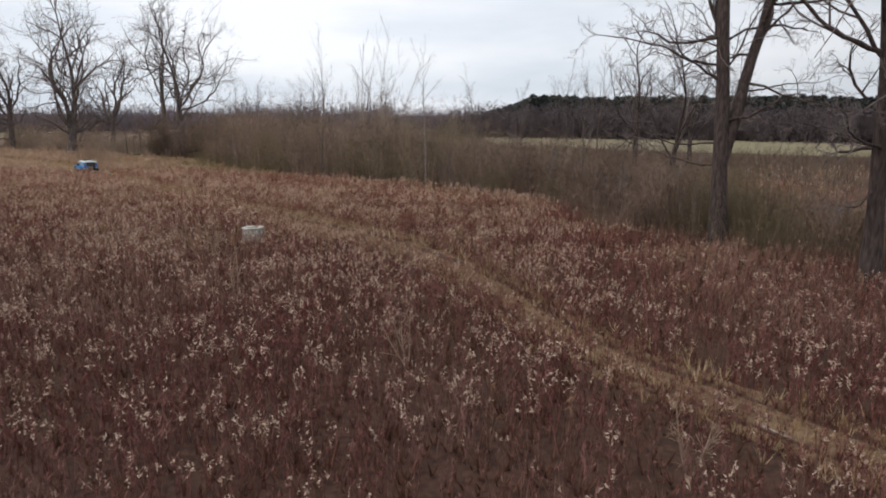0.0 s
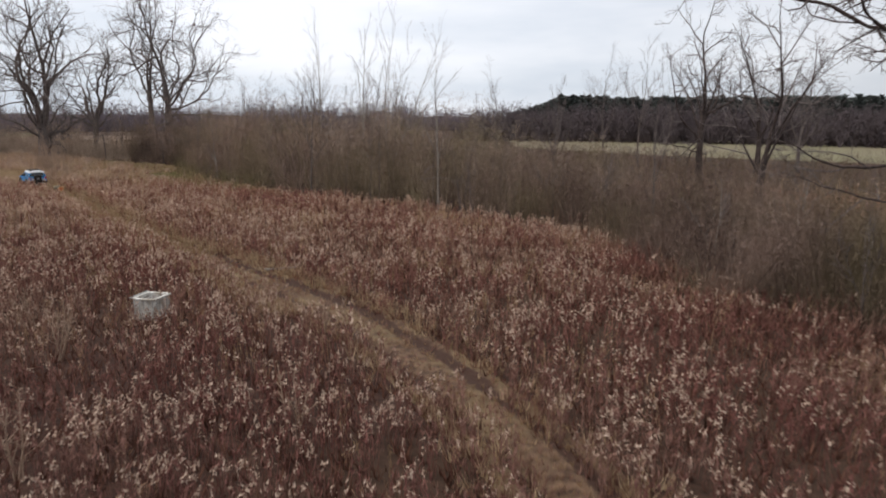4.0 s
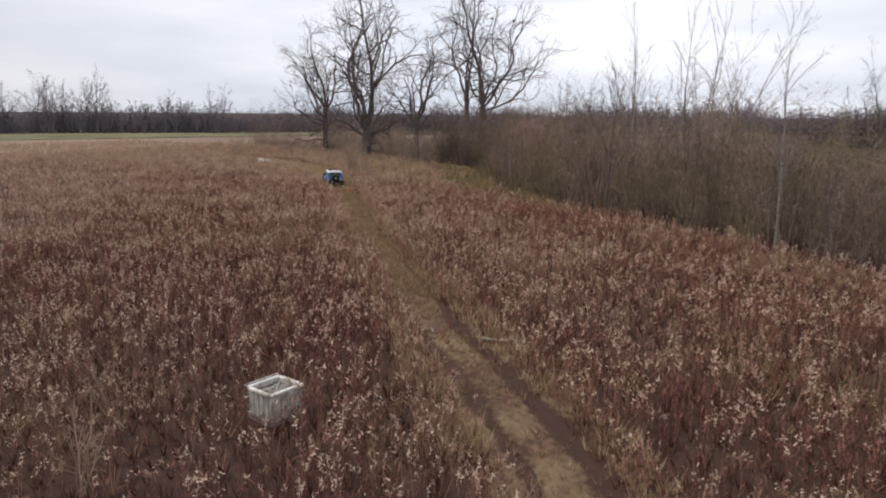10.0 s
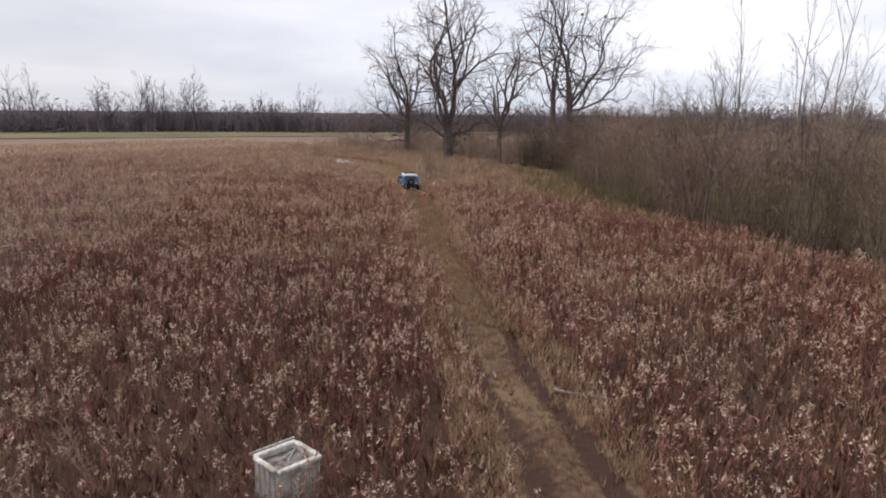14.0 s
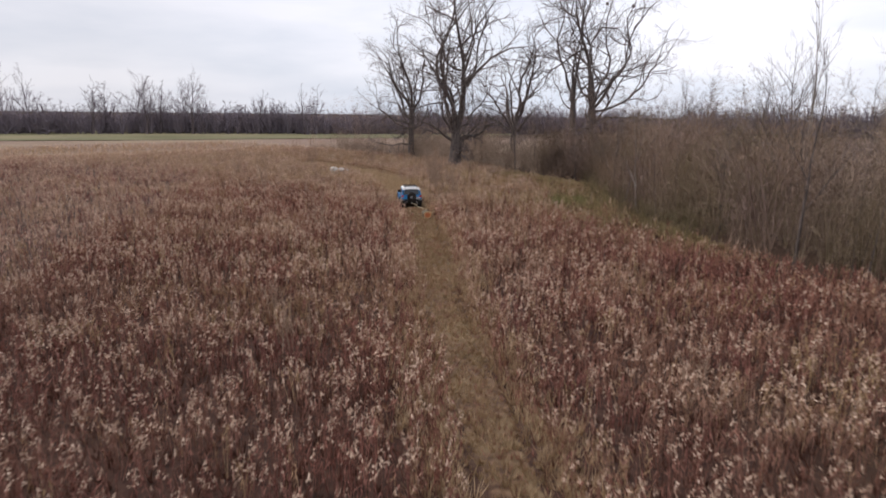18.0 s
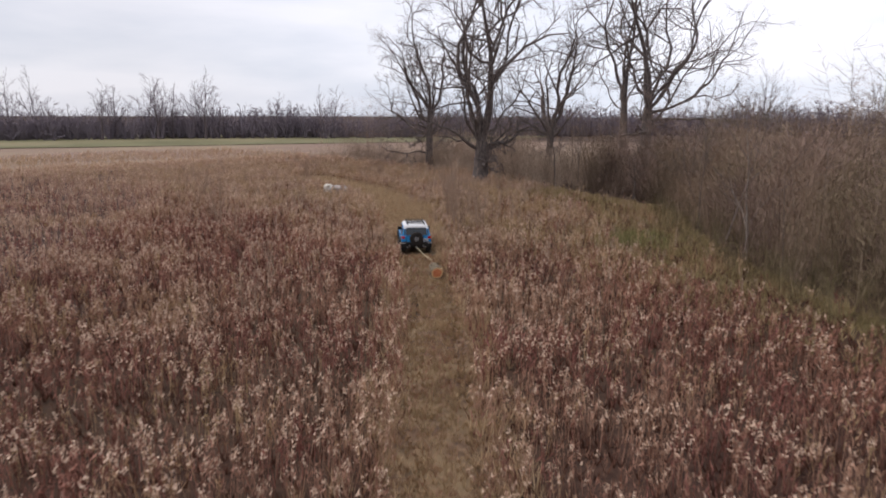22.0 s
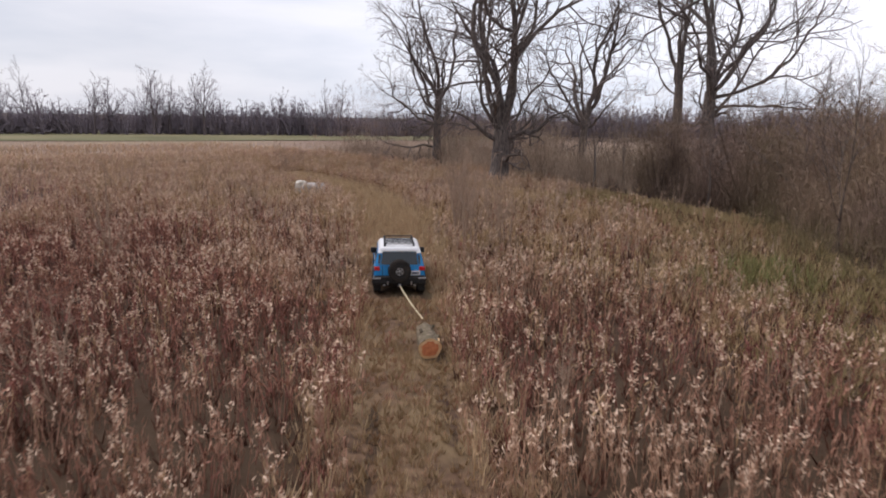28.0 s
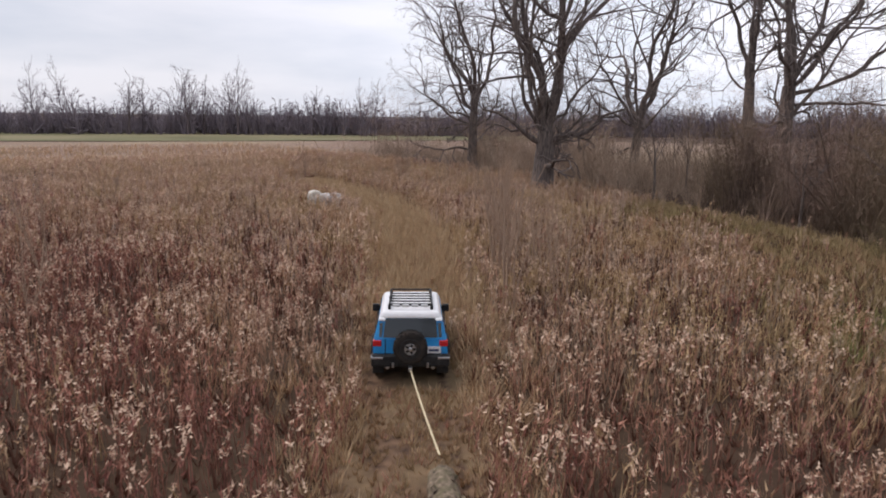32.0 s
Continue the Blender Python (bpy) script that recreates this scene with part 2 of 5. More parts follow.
def mesh_of(name, verts, tris, material, smooth=False):
    """A mesh of triangles (or quads) from arrays."""
    me = bpy.data.meshes.new(name)
    verts, tris = np.asarray(verts, np.float32), np.asarray(tris, np.int32)
    k = tris.shape[1]
    me.vertices.add(len(verts))
    me.vertices.foreach_set("co", verts.ravel())
    me.loops.add(tris.size)
    me.loops.foreach_set("vertex_index", tris.ravel())
    me.polygons.add(len(tris))
    me.polygons.foreach_set("loop_start", np.arange(0, tris.size, k, dtype=np.int32))
    me.polygons.foreach_set("use_smooth", np.full(len(tris), smooth))
    me.materials.append(material)
    me.update(calc_edges=True)
    return me


def thing(name, label, category, at=(0, 0, 0), turn=0.0, group="", kind=""):
    """An Empty at a thing's base, which parents its parts."""
    ob = new(name)
    ob.empty_display_size = 0.2
    ob.matrix_world = pose(*at, 0, 0, turn)
    return tagged(ob, label, category, group, kind)


def part(name, bm, material, parent, label=""):
    """Links a bmesh, or a mesh, as one object under a thing or a part."""
    if isinstance(bm, bmesh.types.BMesh):
        me = bpy.data.meshes.new(name)
        bm.normal_update()
        bm.to_mesh(me)
        bm.free()
        me.materials.append(material)
    else:
        me = bm
    ob = new(name, me)
    ob.parent = parent
    return tagged(ob, label) if label else ob


def unit(v):
    return v / max(np.linalg.norm(v), 1e-9)


def fall(x):
    """How far the land lies below the near field, to the west."""
    return -2.3 * np.clip((-110 - x) / 130, 0, 1)


class Tubes:
    """Tapered round limbs gathered into one mesh."""

    def __init__(self):
        self.v, self.f, self.n = [], [], 0

    def add(self, pts, radii, sides):
        pts, radii = np.asarray(pts, float), np.asarray(radii, float)
        d = unit(pts[-1] - pts[0])
        u = unit(np.cross(d, (1, 0.2, 0) if abs(d[2]) > 0.9 else (0, 0, 1)))
        w = np.cross(d, u)
        a = np.linspace(0, 2 * np.pi, sides, endpoint=False)
        ring = np.cos(a)[:, None] * u + np.sin(a)[:, None] * w
        self.v.append((pts[:, None] + radii[:, None, None] * ring).reshape(-1, 3))
        k = np.arange(sides)
        base = np.stack([k, (k + 1) % sides, (k + 1) % sides + sides, k + sides], 1) + self.n
        self.f.append((base[None] + sides * np.arange(len(pts) - 1)[:, None, None]).reshape(-1, 4))
        self.n += len(pts) * sides

    def mesh(self, name, material):
        return mesh_of(name, np.concatenate(self.v), np.concatenate(self.f), material, True)


def limb_line(rng, p, d, length, steps, wobble, lift, hold=0.0):
    """A crooked line that keeps to its first way as far as hold makes it."""
    pts = [np.array(p, float)]
    d = unit(np.array(d, float))
    course = d.copy()
    for _ in range(steps):
        course = unit(course + (0, 0, lift))
        d = unit(d + rng.normal(0, wobble, 3) + (0, 0, lift) + hold * course)
        pts.append(pts[-1] + d * length / steps)
    return np.array(pts)


def side_way(rng, d, angle):
    """A way that leaves d by an angle in degrees, to a random side."""
    u = unit(np.cross(d, rng.normal(0, 1, 3)))
    return unit(d * math.cos(radians(angle)) + u * math.sin(radians(angle)))


def bare_tree(name, label, at, height, radius, fork, limbs, spread, seed, lean=(0, 0), stems=1, counts=(7, 6, 5), bark=BARK, twig=TWIG, low=0, wob=0.19, twig_r=0.016, group="", ways=(), across=(0.8, 0.6), angles=(28, 62)):
    """A leafless tree: flared trunk, ascending limbs, branches and twigs."""
    rng = np.random.default_rng(seed)
    stem, fine, limb_tubes = Tubes(), Tubes(), []
    tips = []

    def twigs(line, r, length, level):
        steps = len(line) - 1
        for k in range(counts[level]):
            s = 0.22 + 0.78 * (k + rng.random()) / counts[level]
            i = min(int(s * steps), steps - 1)
            p = line[i] + (line[i + 1] - line[i]) * (s * steps - i)
            d = unit(line[i + 1] - line[i])
            cut = (1.15 - 0.62 * s) * rng.uniform(0.75, 1.2)
            go = side_way(rng, d, rng.uniform(*angles))
            sub = length * (0.5, 0.46, 0.5)[level] * cut
            rr = max(r * (1 - 0.7 * s) * 0.62, twig_r * (1.6, 1.0, 0.7)[level])
            n = (4, 2, 1)[level]
            sub_line = limb_line(rng, p, go, sub, n, wob * 1.5, (0.07, 0.05, 0.02)[level])
            fine.add(sub_line, np.linspace(rr, max(rr * 0.3, twig_r * 0.4), n + 1), (5, 3, 3)[level])
            if level == 0:
                tips.append(sub_line[-1])
            if level + 1 < len(counts):
                twigs(sub_line, rr, sub, level + 1)

    for s in range(stems):
        tilt = np.array([lean[0], lean[1], 1.0]) if stems == 1 else np.array([lean[0] + (0.42 if s else -0.04), lean[1] + 0.08 * s, 1.0])
        rad = radius * (1.0 if s == 0 else 0.78)
        from_z = (0.0, 0.0, -0.15) if s == 0 else first[2]
        trunk = limb_line(rng, from_z, tilt, fork - from_z[2], 6, 0.025 + 0.02 * (stems > 1), 0.04)
        first = trunk if s == 0 else first
        r = rad * (1 - 0.32 * np.linspace(0, 1, 7))
        if s == 0:
            r[0] *= 1.55
            r[1] *= 1.08
        stem.add(trunk, r, 10)
        top, way = trunk[-1], unit(trunk[-1] - trunk[-2])
        around = rng.uniform(0, 2 * np.pi)
        for k in range(limbs):
            a = around + k * 2.4
            lead = k == 0
            tip = (6 if lead else rng.uniform(16, 50)) * spread
            out = np.array([math.cos(a), math.sin(a), 0.0])
            d = unit(way * math.cos(radians(tip)) + out * math.sin(radians(tip)))
            length = (height - fork) * (1.0 if lead else rng.uniform(0.62, 0.95)) * (1.03 - 0.002 * tip)
            start = top if lead else trunk[-1 - (k % 3)] + (trunk[-2] - trunk[-1]) * rng.random() * 0.4
            rr = rad * (0.5 if lead else rng.uniform(0.24, 0.38))
            line = limb_line(rng, start, d, length, 9, wob * 0.7, 0.035, 0.15)
            limb_tubes.append(Tubes())
            limb_tubes[-1].add(line, rr * (1 - 0.88 * np.linspace(0, 1, 10) ** 0.8), 7)
            twigs(line, rr, length, 0)
        for on_stem, tilt_deg, deep, length, share, thick in ways:
            if on_stem != s:
                continue
            i = min(int(share * 6), 5)
            start = trunk[i] + (trunk[i + 1] - trunk[i]) * (share * 6 - i)
            ca, sa = math.sin(radians(tilt_deg)), math.sin(radians(deep))
            d = unit(np.array([across[0] * ca - across[1] * sa, across[1] * ca + across[0] * sa, math.cos(radians(tilt_deg)) * math.cos(radians(deep)) + 0.001]))
            arch = abs(tilt_deg) > 25
            line = limb_line(rng, start, d, length, 18, wob * 0.95, (0.02 if abs(tilt_deg) > 74 else 0.055) if arch else 0.015, 0.3)
            limb_tubes.append(Tubes())
            knots = 1 + 0.12 * rng.normal(0, 1, 19)
            limb_tubes[-1].add(line, rad * thick * 0.7 * knots * (1 - 0.9 * np.linspace(0, 1, 19) ** 1.1), 7)
            twigs(line, rad * thick * 0.62, length, 0)
        for k in range(low):
            a = rng.uniform(0, 2 * np.pi)
            d = np.array([math.cos(a), math.sin(a), rng.uniform(-0.12, 0.25)])
            i = int(rng.integers(3, 6))
            length = height * rng.uniform(0.16, 0.27)
            line = limb_line(rng, trunk[i], d, length, 6, wob * 1.3, 0.02)
            limb_tubes.append(Tubes())
            limb_tubes[-1].add(line, rad * 0.24 * (1 - 0.85 * np.linspace(0, 1, 7)), 6)
            twigs(line, rad * 0.22, length * 0.8, 0)
    ob = thing(name, label, "tree", (at[0], at[1], float(fall(at[0]))), 0, group)
    part("trunk", stem.mesh("trunk", bark), bark, ob)
    for tube in limb_tubes:
        part("limb", tube.mesh("limb", bark), bark, ob)
    tagged(part("crown", fine.mesh("crown", twig), twig, ob), kind="stuff")
    return ob, np.array(tips) + (at[0], at[1], 0)


def a_stance(rng, kinds, n, tilt):
    return rng.integers(0, kinds, n), rng.uniform(0, 2 * np.pi, n), rng.normal(0, tilt, n), rng.normal(0, tilt, n)


def scatter(name, templates, pos, rng, scale, material, tilt=0.12, parent=None, label="", category="", stance=None):
    """One object of many small plants: each template (verts, tris) turned, leaned and scaled at its share of the places.
    stance: which template, turn and lean each plant takes, where two meshes share them."""
    pick, turns, lean_x, lean_y = stance if stance else a_stance(rng, len(templates), len(pos), tilt)
    vs, fs, off = [], [], 0
    for k, (tv, tf) in enumerate(templates):
        p = pos[pick == k]
        if not len(p):
            continue
        s = scale[pick == k]
        a, lx, ly = turns[pick == k], lean_x[pick == k], lean_y[pick == k]
        x = (tv[None, :, 0] * np.cos(a)[:, None] - tv[None, :, 1] * np.sin(a)[:, None]) * s[:, None]
        y = (tv[None, :, 0] * np.sin(a)[:, None] + tv[None, :, 1] * np.cos(a)[:, None]) * s[:, None]
        z = tv[None, :, 2] * s[:, None]
        v = np.stack([x + z * lx[:, None] + p[:, 0:1], y + z * ly[:, None] + p[:, 1:2], z + p[:, 2:3]], -1)
        vs.append(v.reshape(-1, 3))
        fs.append((tf[None] + len(tv) * np.arange(len(p))[:, None, None]).reshape(-1, 3) + off)
        off += v.shape[0] * v.shape[1]
    me = mesh_of(name, np.concatenate(vs), np.concatenate(fs), material)
    ob = new(name, me)
    if parent:
        ob.parent = parent
    return tagged(ob, label, category, "", "stuff")


def slivers(starts, ways, lengths, widths, rng, mid=0.35):
    """Thin leaf-like triangles: verts and tris."""
    n = len(starts)
    side = np.cross(ways, rng.normal(0, 1, (n, 3)))
    side /= np.linalg.norm(side, axis=1, keepdims=True) + 1e-9
    v = np.stack([starts - side * widths[:, None] / 2, starts + side * widths[:, None] / 2, starts + ways * lengths[:, None]], 1)
    return v.reshape(-1, 3), np.arange(3 * n).reshape(-1, 3)


def joined(*pieces):
    vs, fs, off = [], [], 0
    for v, f in pieces:
        vs.append(v)
        fs.append(f + off)
        off += len(v)
    return np.concatenate(vs), np.concatenate(fs)


def norm_rows(a):
    return a / (np.linalg.norm(a, axis=1, keepdims=True) + 1e-9)


def goldenrod(rng, stems, leaves, plumes, fat, headed=0.62):
    """A clump of dead goldenrod, 1 m high: stems with hanging curled leaves, and its seed plumes apart."""
    body, heads = [], []
    for _ in range(stems):
        foot = rng.normal(0, 0.09, 2) * fat ** 0.3
        bend = rng.normal(0, 0.1, 2)
        top = rng.uniform(0.8, 1.05)

        def on(z):
            return np.stack([foot[0] + bend[0] * z, foot[1] + bend[1] * z, z], 1)

        root, tip = on(np.zeros(1)), on(np.full(1, top))
        way = norm_rows(tip - root)
        body.append(slivers(root, way, np.array([top]), np.array([0.026]) * fat, rng))
        z = top * (0.97 - 0.6 * rng.random(leaves) ** 1.4)
        a = rng.uniform(0, 2 * np.pi, leaves)
        way = norm_rows(np.stack([np.cos(a) * 0.5, np.sin(a) * 0.5, rng.choice([-1.0, 1.0], leaves, p=[0.4, 0.6]) * rng.uniform(0.2, 1.3, leaves)], 1))
        body.append(slivers(on(z), way, rng.uniform(0.10, 0.22, leaves) * fat ** 0.5, rng.uniform(0.020, 0.042, leaves) * fat ** 0.8, rng))
        if heads and rng.random() > headed:
            continue
        nod = rng.normal(0, 0.05, 3) * (1, 1, 0.3)
        at = on(np.full(plumes, top)) + nod + rng.normal(0, 1, (plumes, 3)) * (0.028, 0.028, 0.072) * fat ** 0.7
        way = norm_rows(rng.normal(0, 0.9, (plumes, 3)) + (0, 0, 0.7) + nod * 6)
        heads.append(slivers(at - way * 0.035 * fat ** 0.6, way, rng.uniform(0.055, 0.105, plumes) * fat ** 0.75, rng.uniform(0.028, 0.050, plumes) * fat ** 0.85, rng))
    return joined(*body), joined(*heads)


def grass_tuft(rng, blades, height, fat):
    a = rng.uniform(0, 2 * np.pi, blades)
    at = np.stack([np.cos(a) * 0.09, np.sin(a) * 0.09, np.zeros(blades)], 1) * rng.random((blades, 1))
    way = norm_rows(np.stack([np.cos(a) * 0.45, np.sin(a) * 0.45, rng.uniform(0.6, 1.6, blades)], 1))
    return slivers(at, way, rng.uniform(0.5, 1.0, blades) * height, rng.uniform(0.012, 0.024, blades) * fat, rng)


def sapling(rng, height, branches, fat, spread=0.42, stems=1, bare=0.12, stout=1.0):
    """A thin whip or a many-stemmed shrub with fine ascending twigs."""
    pieces = []
    for _ in range(stems):
        lean = rng.normal(0, 0.05 if stems == 1 else 0.28, 2)
        top = unit(np.array([lean[0], lean[1], 1.0])) * height * (1 if stems == 1 else rng.uniform(0.6, 1))
        two = np.stack([top, top])
        pieces.append(slivers(np.zeros((2, 3)), norm_rows(two), np.linalg.norm(two, axis=1), np.array([1.0, 1.0]) * 0.055 * fat * stout, rng))
        n = branches // stems
        s = rng.uniform(bare, 0.97, n)
        a = rng.uniform(0, 2 * np.pi, n)
        way = norm_rows(np.stack([np.cos(a) * spread * 1.6, np.sin(a) * spread * 1.6, rng.uniform(-0.1, 1.0, n)], 1))
        length = height * rng.uniform(0.1, 0.3, n) * (1.15 - 0.7 * s)
        at = s[:, None] * top
        pieces.append(slivers(at, way, length, rng.uniform(0.016, 0.032, n) * fat, rng))
        t = rng.uniform(0.3, 0.9, n)
        way2 = norm_rows(way + rng.normal(0, 0.45, (n, 3)) + (0, 0, 0.2))
        pieces.append(slivers(at + way * (length * t)[:, None], way2, length * rng.uniform(0.4, 0.8, n), rng.uniform(0.012, 0.022, n) * fat, rng))
    return joined(*pieces)


def bush(rng, twigs, wide, stems=5):
    """A rounded leafless bush, 1 m high: a few stems and a dome of fine twigs, thickest near its skin."""
    n = twigs
    a, u = rng.uniform(0, 2 * np.pi, n), rng.random(n) ** 0.8
    z = 0.06 + 0.86 * u
    skin = wide * (0.35 + 0.65 * np.sqrt(np.clip(1 - ((z - 0.58) / 0.45) ** 2, 0.0, 1)))
    r = skin * rng.random(n) ** 0.4 * (1 + 0.25 * np.sin(3 * a + rng.uniform(0, 6)) + 0.15 * np.sin(5 * a + 7 * z))
    at = np.stack([r * np.cos(a), r * np.sin(a), z], 1)
    way = norm_rows(np.stack([np.cos(a) * 0.5, np.sin(a) * 0.5, rng.uniform(0.2, 1.6, n)], 1) + rng.normal(0, 0.3, (n, 3)))
    fine = slivers(at - way * 0.05, way, rng.uniform(0.06, 0.14, n), rng.uniform(0.0028, 0.0055, n), rng)
    b = rng.uniform(0, 2 * np.pi, stems)
    lean = norm_rows(np.stack([np.cos(b) * wide, np.sin(b) * wide, np.full(stems, 1.3)], 1))
    stem = slivers(np.zeros((stems, 3)), lean, rng.uniform(0.6, 0.95, stems), np.full(stems, 0.013), rng)
    return joined(fine, stem)


def noise2(x, y, size, seed):
    """Smooth chance over the plan, from 0 to 1."""
    rng = np.random.default_rng(seed)
    out = np.zeros_like(x)
    for k in range(7):
        a, f, p = rng.uniform(0, 2 * np.pi), rng.uniform(0.5, 1.6) * 2 * np.pi / size, rng.uniform(0, 6.28)
        out += np.sin((x * math.cos(a) + y * math.sin(a)) * f + p + 1.3 * np.sin((y * math.cos(a) - x * math.sin(a)) * f * 0.7 + p))
    return np.clip(0.5 + out / 9.0, 0, 1)


def line_dist(x, y, line):
    """Distance to a polyline, and the signed offset to its right."""
    best, sign = np.full_like(x, 1e9), np.zeros_like(x)
    for (ax, ay), (bx, by) in zip(line, line[1:]):
        ux, uy = bx - ax, by - ay
        t = np.clip(((x - ax) * ux + (y - ay) * uy) / (ux * ux + uy * uy), 0, 1)
        d = np.hypot(x - ax - t * ux, y - ay - t * uy)
        side = (x - ax) * uy - (y - ay) * ux
        sign = np.where(d < best, np.sign(side), sign)
        best = np.minimum(best, d)
    return best, best * sign


# ---- the plan ----
TRAIL = [(13, 12.5), (10.6, 16.2), (8.2, 19.2), (5.0, 24.4), (3.4, 29.5), (1.6, 34.5), (-1.6, 40.2), (-5.0, 44.6), (-12.2, 52.0), (-19.9, 60.0), (-26.4, 67.0), (-34.2, 76.4), (-39.5, 82.0), (-46.0, 88.6), (-52.3, 95.0), (-60.0, 101.6), (-67.0, 107.2), (-76.0, 112.0), (-90, 116)]
EDGE = [(21, 36), (11.8, 46.5), (9.5, 57), (6.5, 65.5), (-2.4, 74.0), (-9.6, 79.6), (-15.5, 83.0), (-20.5, 87.0), (-26.5, 93.0), (-31.3, 98.5), (-36.0, 105.0), (-38.8, 110.5), (-41, 115)]
HEDGE = [(-41, 115), (-47, 119), (-60, 126), (-76, 133.5), (-94, 139), (-122, 147)]


def smooth_line(line, step):
    """The polyline rounded and cut at even steps."""
    p = np.array(line, float)
    for _ in range(3):
        q = np.stack([0.75 * p[:-1] + 0.25 * p[1:], 0.25 * p[:-1] + 0.75 * p[1:]], 1).reshape(-1, 2)
        p = np.vstack([p[:1], q, p[-1:]])
    s = np.r_[0, np.cumsum(np.hypot(*np.diff(p, axis=0).T))]
    at = np.arange(0, s[-1], step)
    return np.stack([np.interp(at, s, p[:, 0]), np.interp(at, s, p[:, 1])], 1)


WAY = smooth_line(TRAIL, 0.35)


# ---- the ground ----
def ground_sheet():
    near = np.arange(-130, 61, 2.5)
    xs = np.r_[-3000, -1800, -1000, -600, -400, -240, -170, near, 90, 150, 250, 400, 700, 1200, 2000, 3000]
    ys = np.r_[-3000, -1500, -700, -300, -120, -50, np.arange(-10, 166, 2.5), 200, 260, 350, 500, 800, 1300, 2000, 3000]
    gx, gy = np.meshgrid(xs, ys)
    gz = 0.10 * (noise2(gx, gy, 9.0, 3) - 0.5) * ((np.abs(gx + 35) < 100) & (gy > -10) & (gy < 166)) - 0.07 + fall(gx)
    v = np.stack([gx, gy, gz], -1).reshape(-1, 3)
    i = np.arange(len(ys) - 1)[:, None] * len(xs) + np.arange(len(xs) - 1)[None]
    f = np.stack([i, i + 1, i + 1 + len(xs), i + len(xs)], -1).reshape(-1, 4)
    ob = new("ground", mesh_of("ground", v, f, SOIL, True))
    tagged(ob, "brown weedy field soil reaching to the horizon", "ground", "", "structure")


ground_sheet()


def field_track(seed):
    """The two-rut track: one strip with hollows where the wheels run and a grassy crown, its margins sunk under the weeds."""
    rng = np.random.default_rng(seed)
    p = WAY
    d = np.gradient(p, axis=0)
    d /= np.linalg.norm(d, axis=1, keepdims=True)
    right = np.stack([d[:, 1], -d[:, 0]], 1)
    s = np.linspace(-1.7, 1.7, 35)
    wave = 0.1 * np.sin(np.arange(len(p)) * 0.13) + 0.06 * np.sin(np.arange(len(p)) * 0.31 + 1)
    xy = p[:, None] + right[:, None] * (s[None] + wave[:, None])[..., None]
    rut = np.exp(-(((np.abs(s) - 0.78) / 0.27) ** 2))
    depth = 0.06 + 0.05 * noise2(xy[..., 0], xy[..., 1], 5, 4)
    z = 0.03 - rut[None] * depth + rng.normal(0, 0.012, (len(p), len(s)))
    z -= np.clip(np.abs(s)[None] - 1.35, 0, 1) * 0.45
    v = np.concatenate([xy, z[..., None]], -1).reshape(-1, 3)
    k = len(s)
    i = np.arange(len(p) - 1)[:, None] * k + np.arange(k - 1)[None]
    f = np.stack([i, i + 1, i + 1 + k, i + k], -1).reshape(-1, 4)
    me = mesh_of("field_track", v, f, TRACK, True)
    wear = me.attributes.new("wear", "FLOAT", "POINT")
    wear.data.foreach_set("value", (rut[None] * (0.45 + 0.9 * noise2(xy[..., 0], xy[..., 1], 9, 8)) * np.where(xy[..., 1] > 58, 0.25 + 0.3 * (s[None] > 0), 0.5 + 0.5 * (s[None] > 0)) + 0.42 * np.exp(-((xy[..., 1] - 45) / 11) ** 2) * (0.5 + noise2(xy[..., 0], xy[..., 1], 4, 10))).ravel().astype(np.float32))
    tagged(new("field_track", me), "two-rut field track of mud and flattened grass", "track", "", "structure")


field_track(1)


def flat_field(name, corners, material, label, z):
    bm = bmesh.new()
    bm.faces.new([bm.verts.new((x, y, 0)) for x, y in corners])
    for cut in (-240, -110):
        bmesh.ops.bisect_plane(bm, geom=bm.verts[:] + bm.edges[:] + bm.faces[:], plane_co=(cut, 0, 0), plane_no=(1, 0, 0))
    for v in bm.verts:
        v.co.z = z + fall(v.co.x)
    me = bpy.data.meshes.new(name)
    bm.to_mesh(me)
    bm.free()
    me.materials.append(material)
    tagged(new(name, me), label, "field", "", "structure")


flat_field("meadow", [(10, 190), (40, 158), (100, 126), (200, 98), (280, 150), (190, 235), (70, 262), (8, 266)], MEADOW, "pale mown meadow behind the thicket", 0.05)
flat_field("wheat_field", [(-355, -20), (-308, 20), (-242, 152), (-202, 207), (-160, 255), (-180, 330), (-300, 310), (-390, 120)], WHEAT, "thin green winter wheat below the far tree line", 0.25)
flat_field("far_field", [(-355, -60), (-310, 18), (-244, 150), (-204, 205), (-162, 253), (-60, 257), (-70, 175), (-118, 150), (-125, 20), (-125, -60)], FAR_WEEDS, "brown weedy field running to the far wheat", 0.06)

# ---- trees of the old fence row and the wood's edge ----
bare_tree("old_tree", "old bare field tree with low dead boughs", (-88.6, 139), 25, 0.58, 8, 4, 0.85, 11, low=5, counts=(8, 7, 5), twig_r=0.011, wob=0.3, ways=[(0, -68, 10, 12.5, 0.62, 0.48), (0, -48, -10, 15.0, 0.85, 0.56), (0, -22, 8, 13.0, 0.97, 0.6), (0, 32, 12, 11.0, 0.8, 0.52), (0, 14, -10, 14.0, 0.98, 0.6), (0, -86, 0, 9.0, 0.3, 0.4), (0, 60, -15, 7.5, 0.6, 0.4), (0, -74, -14, 10.0, 0.75, 0.36)], group="fence row trees")
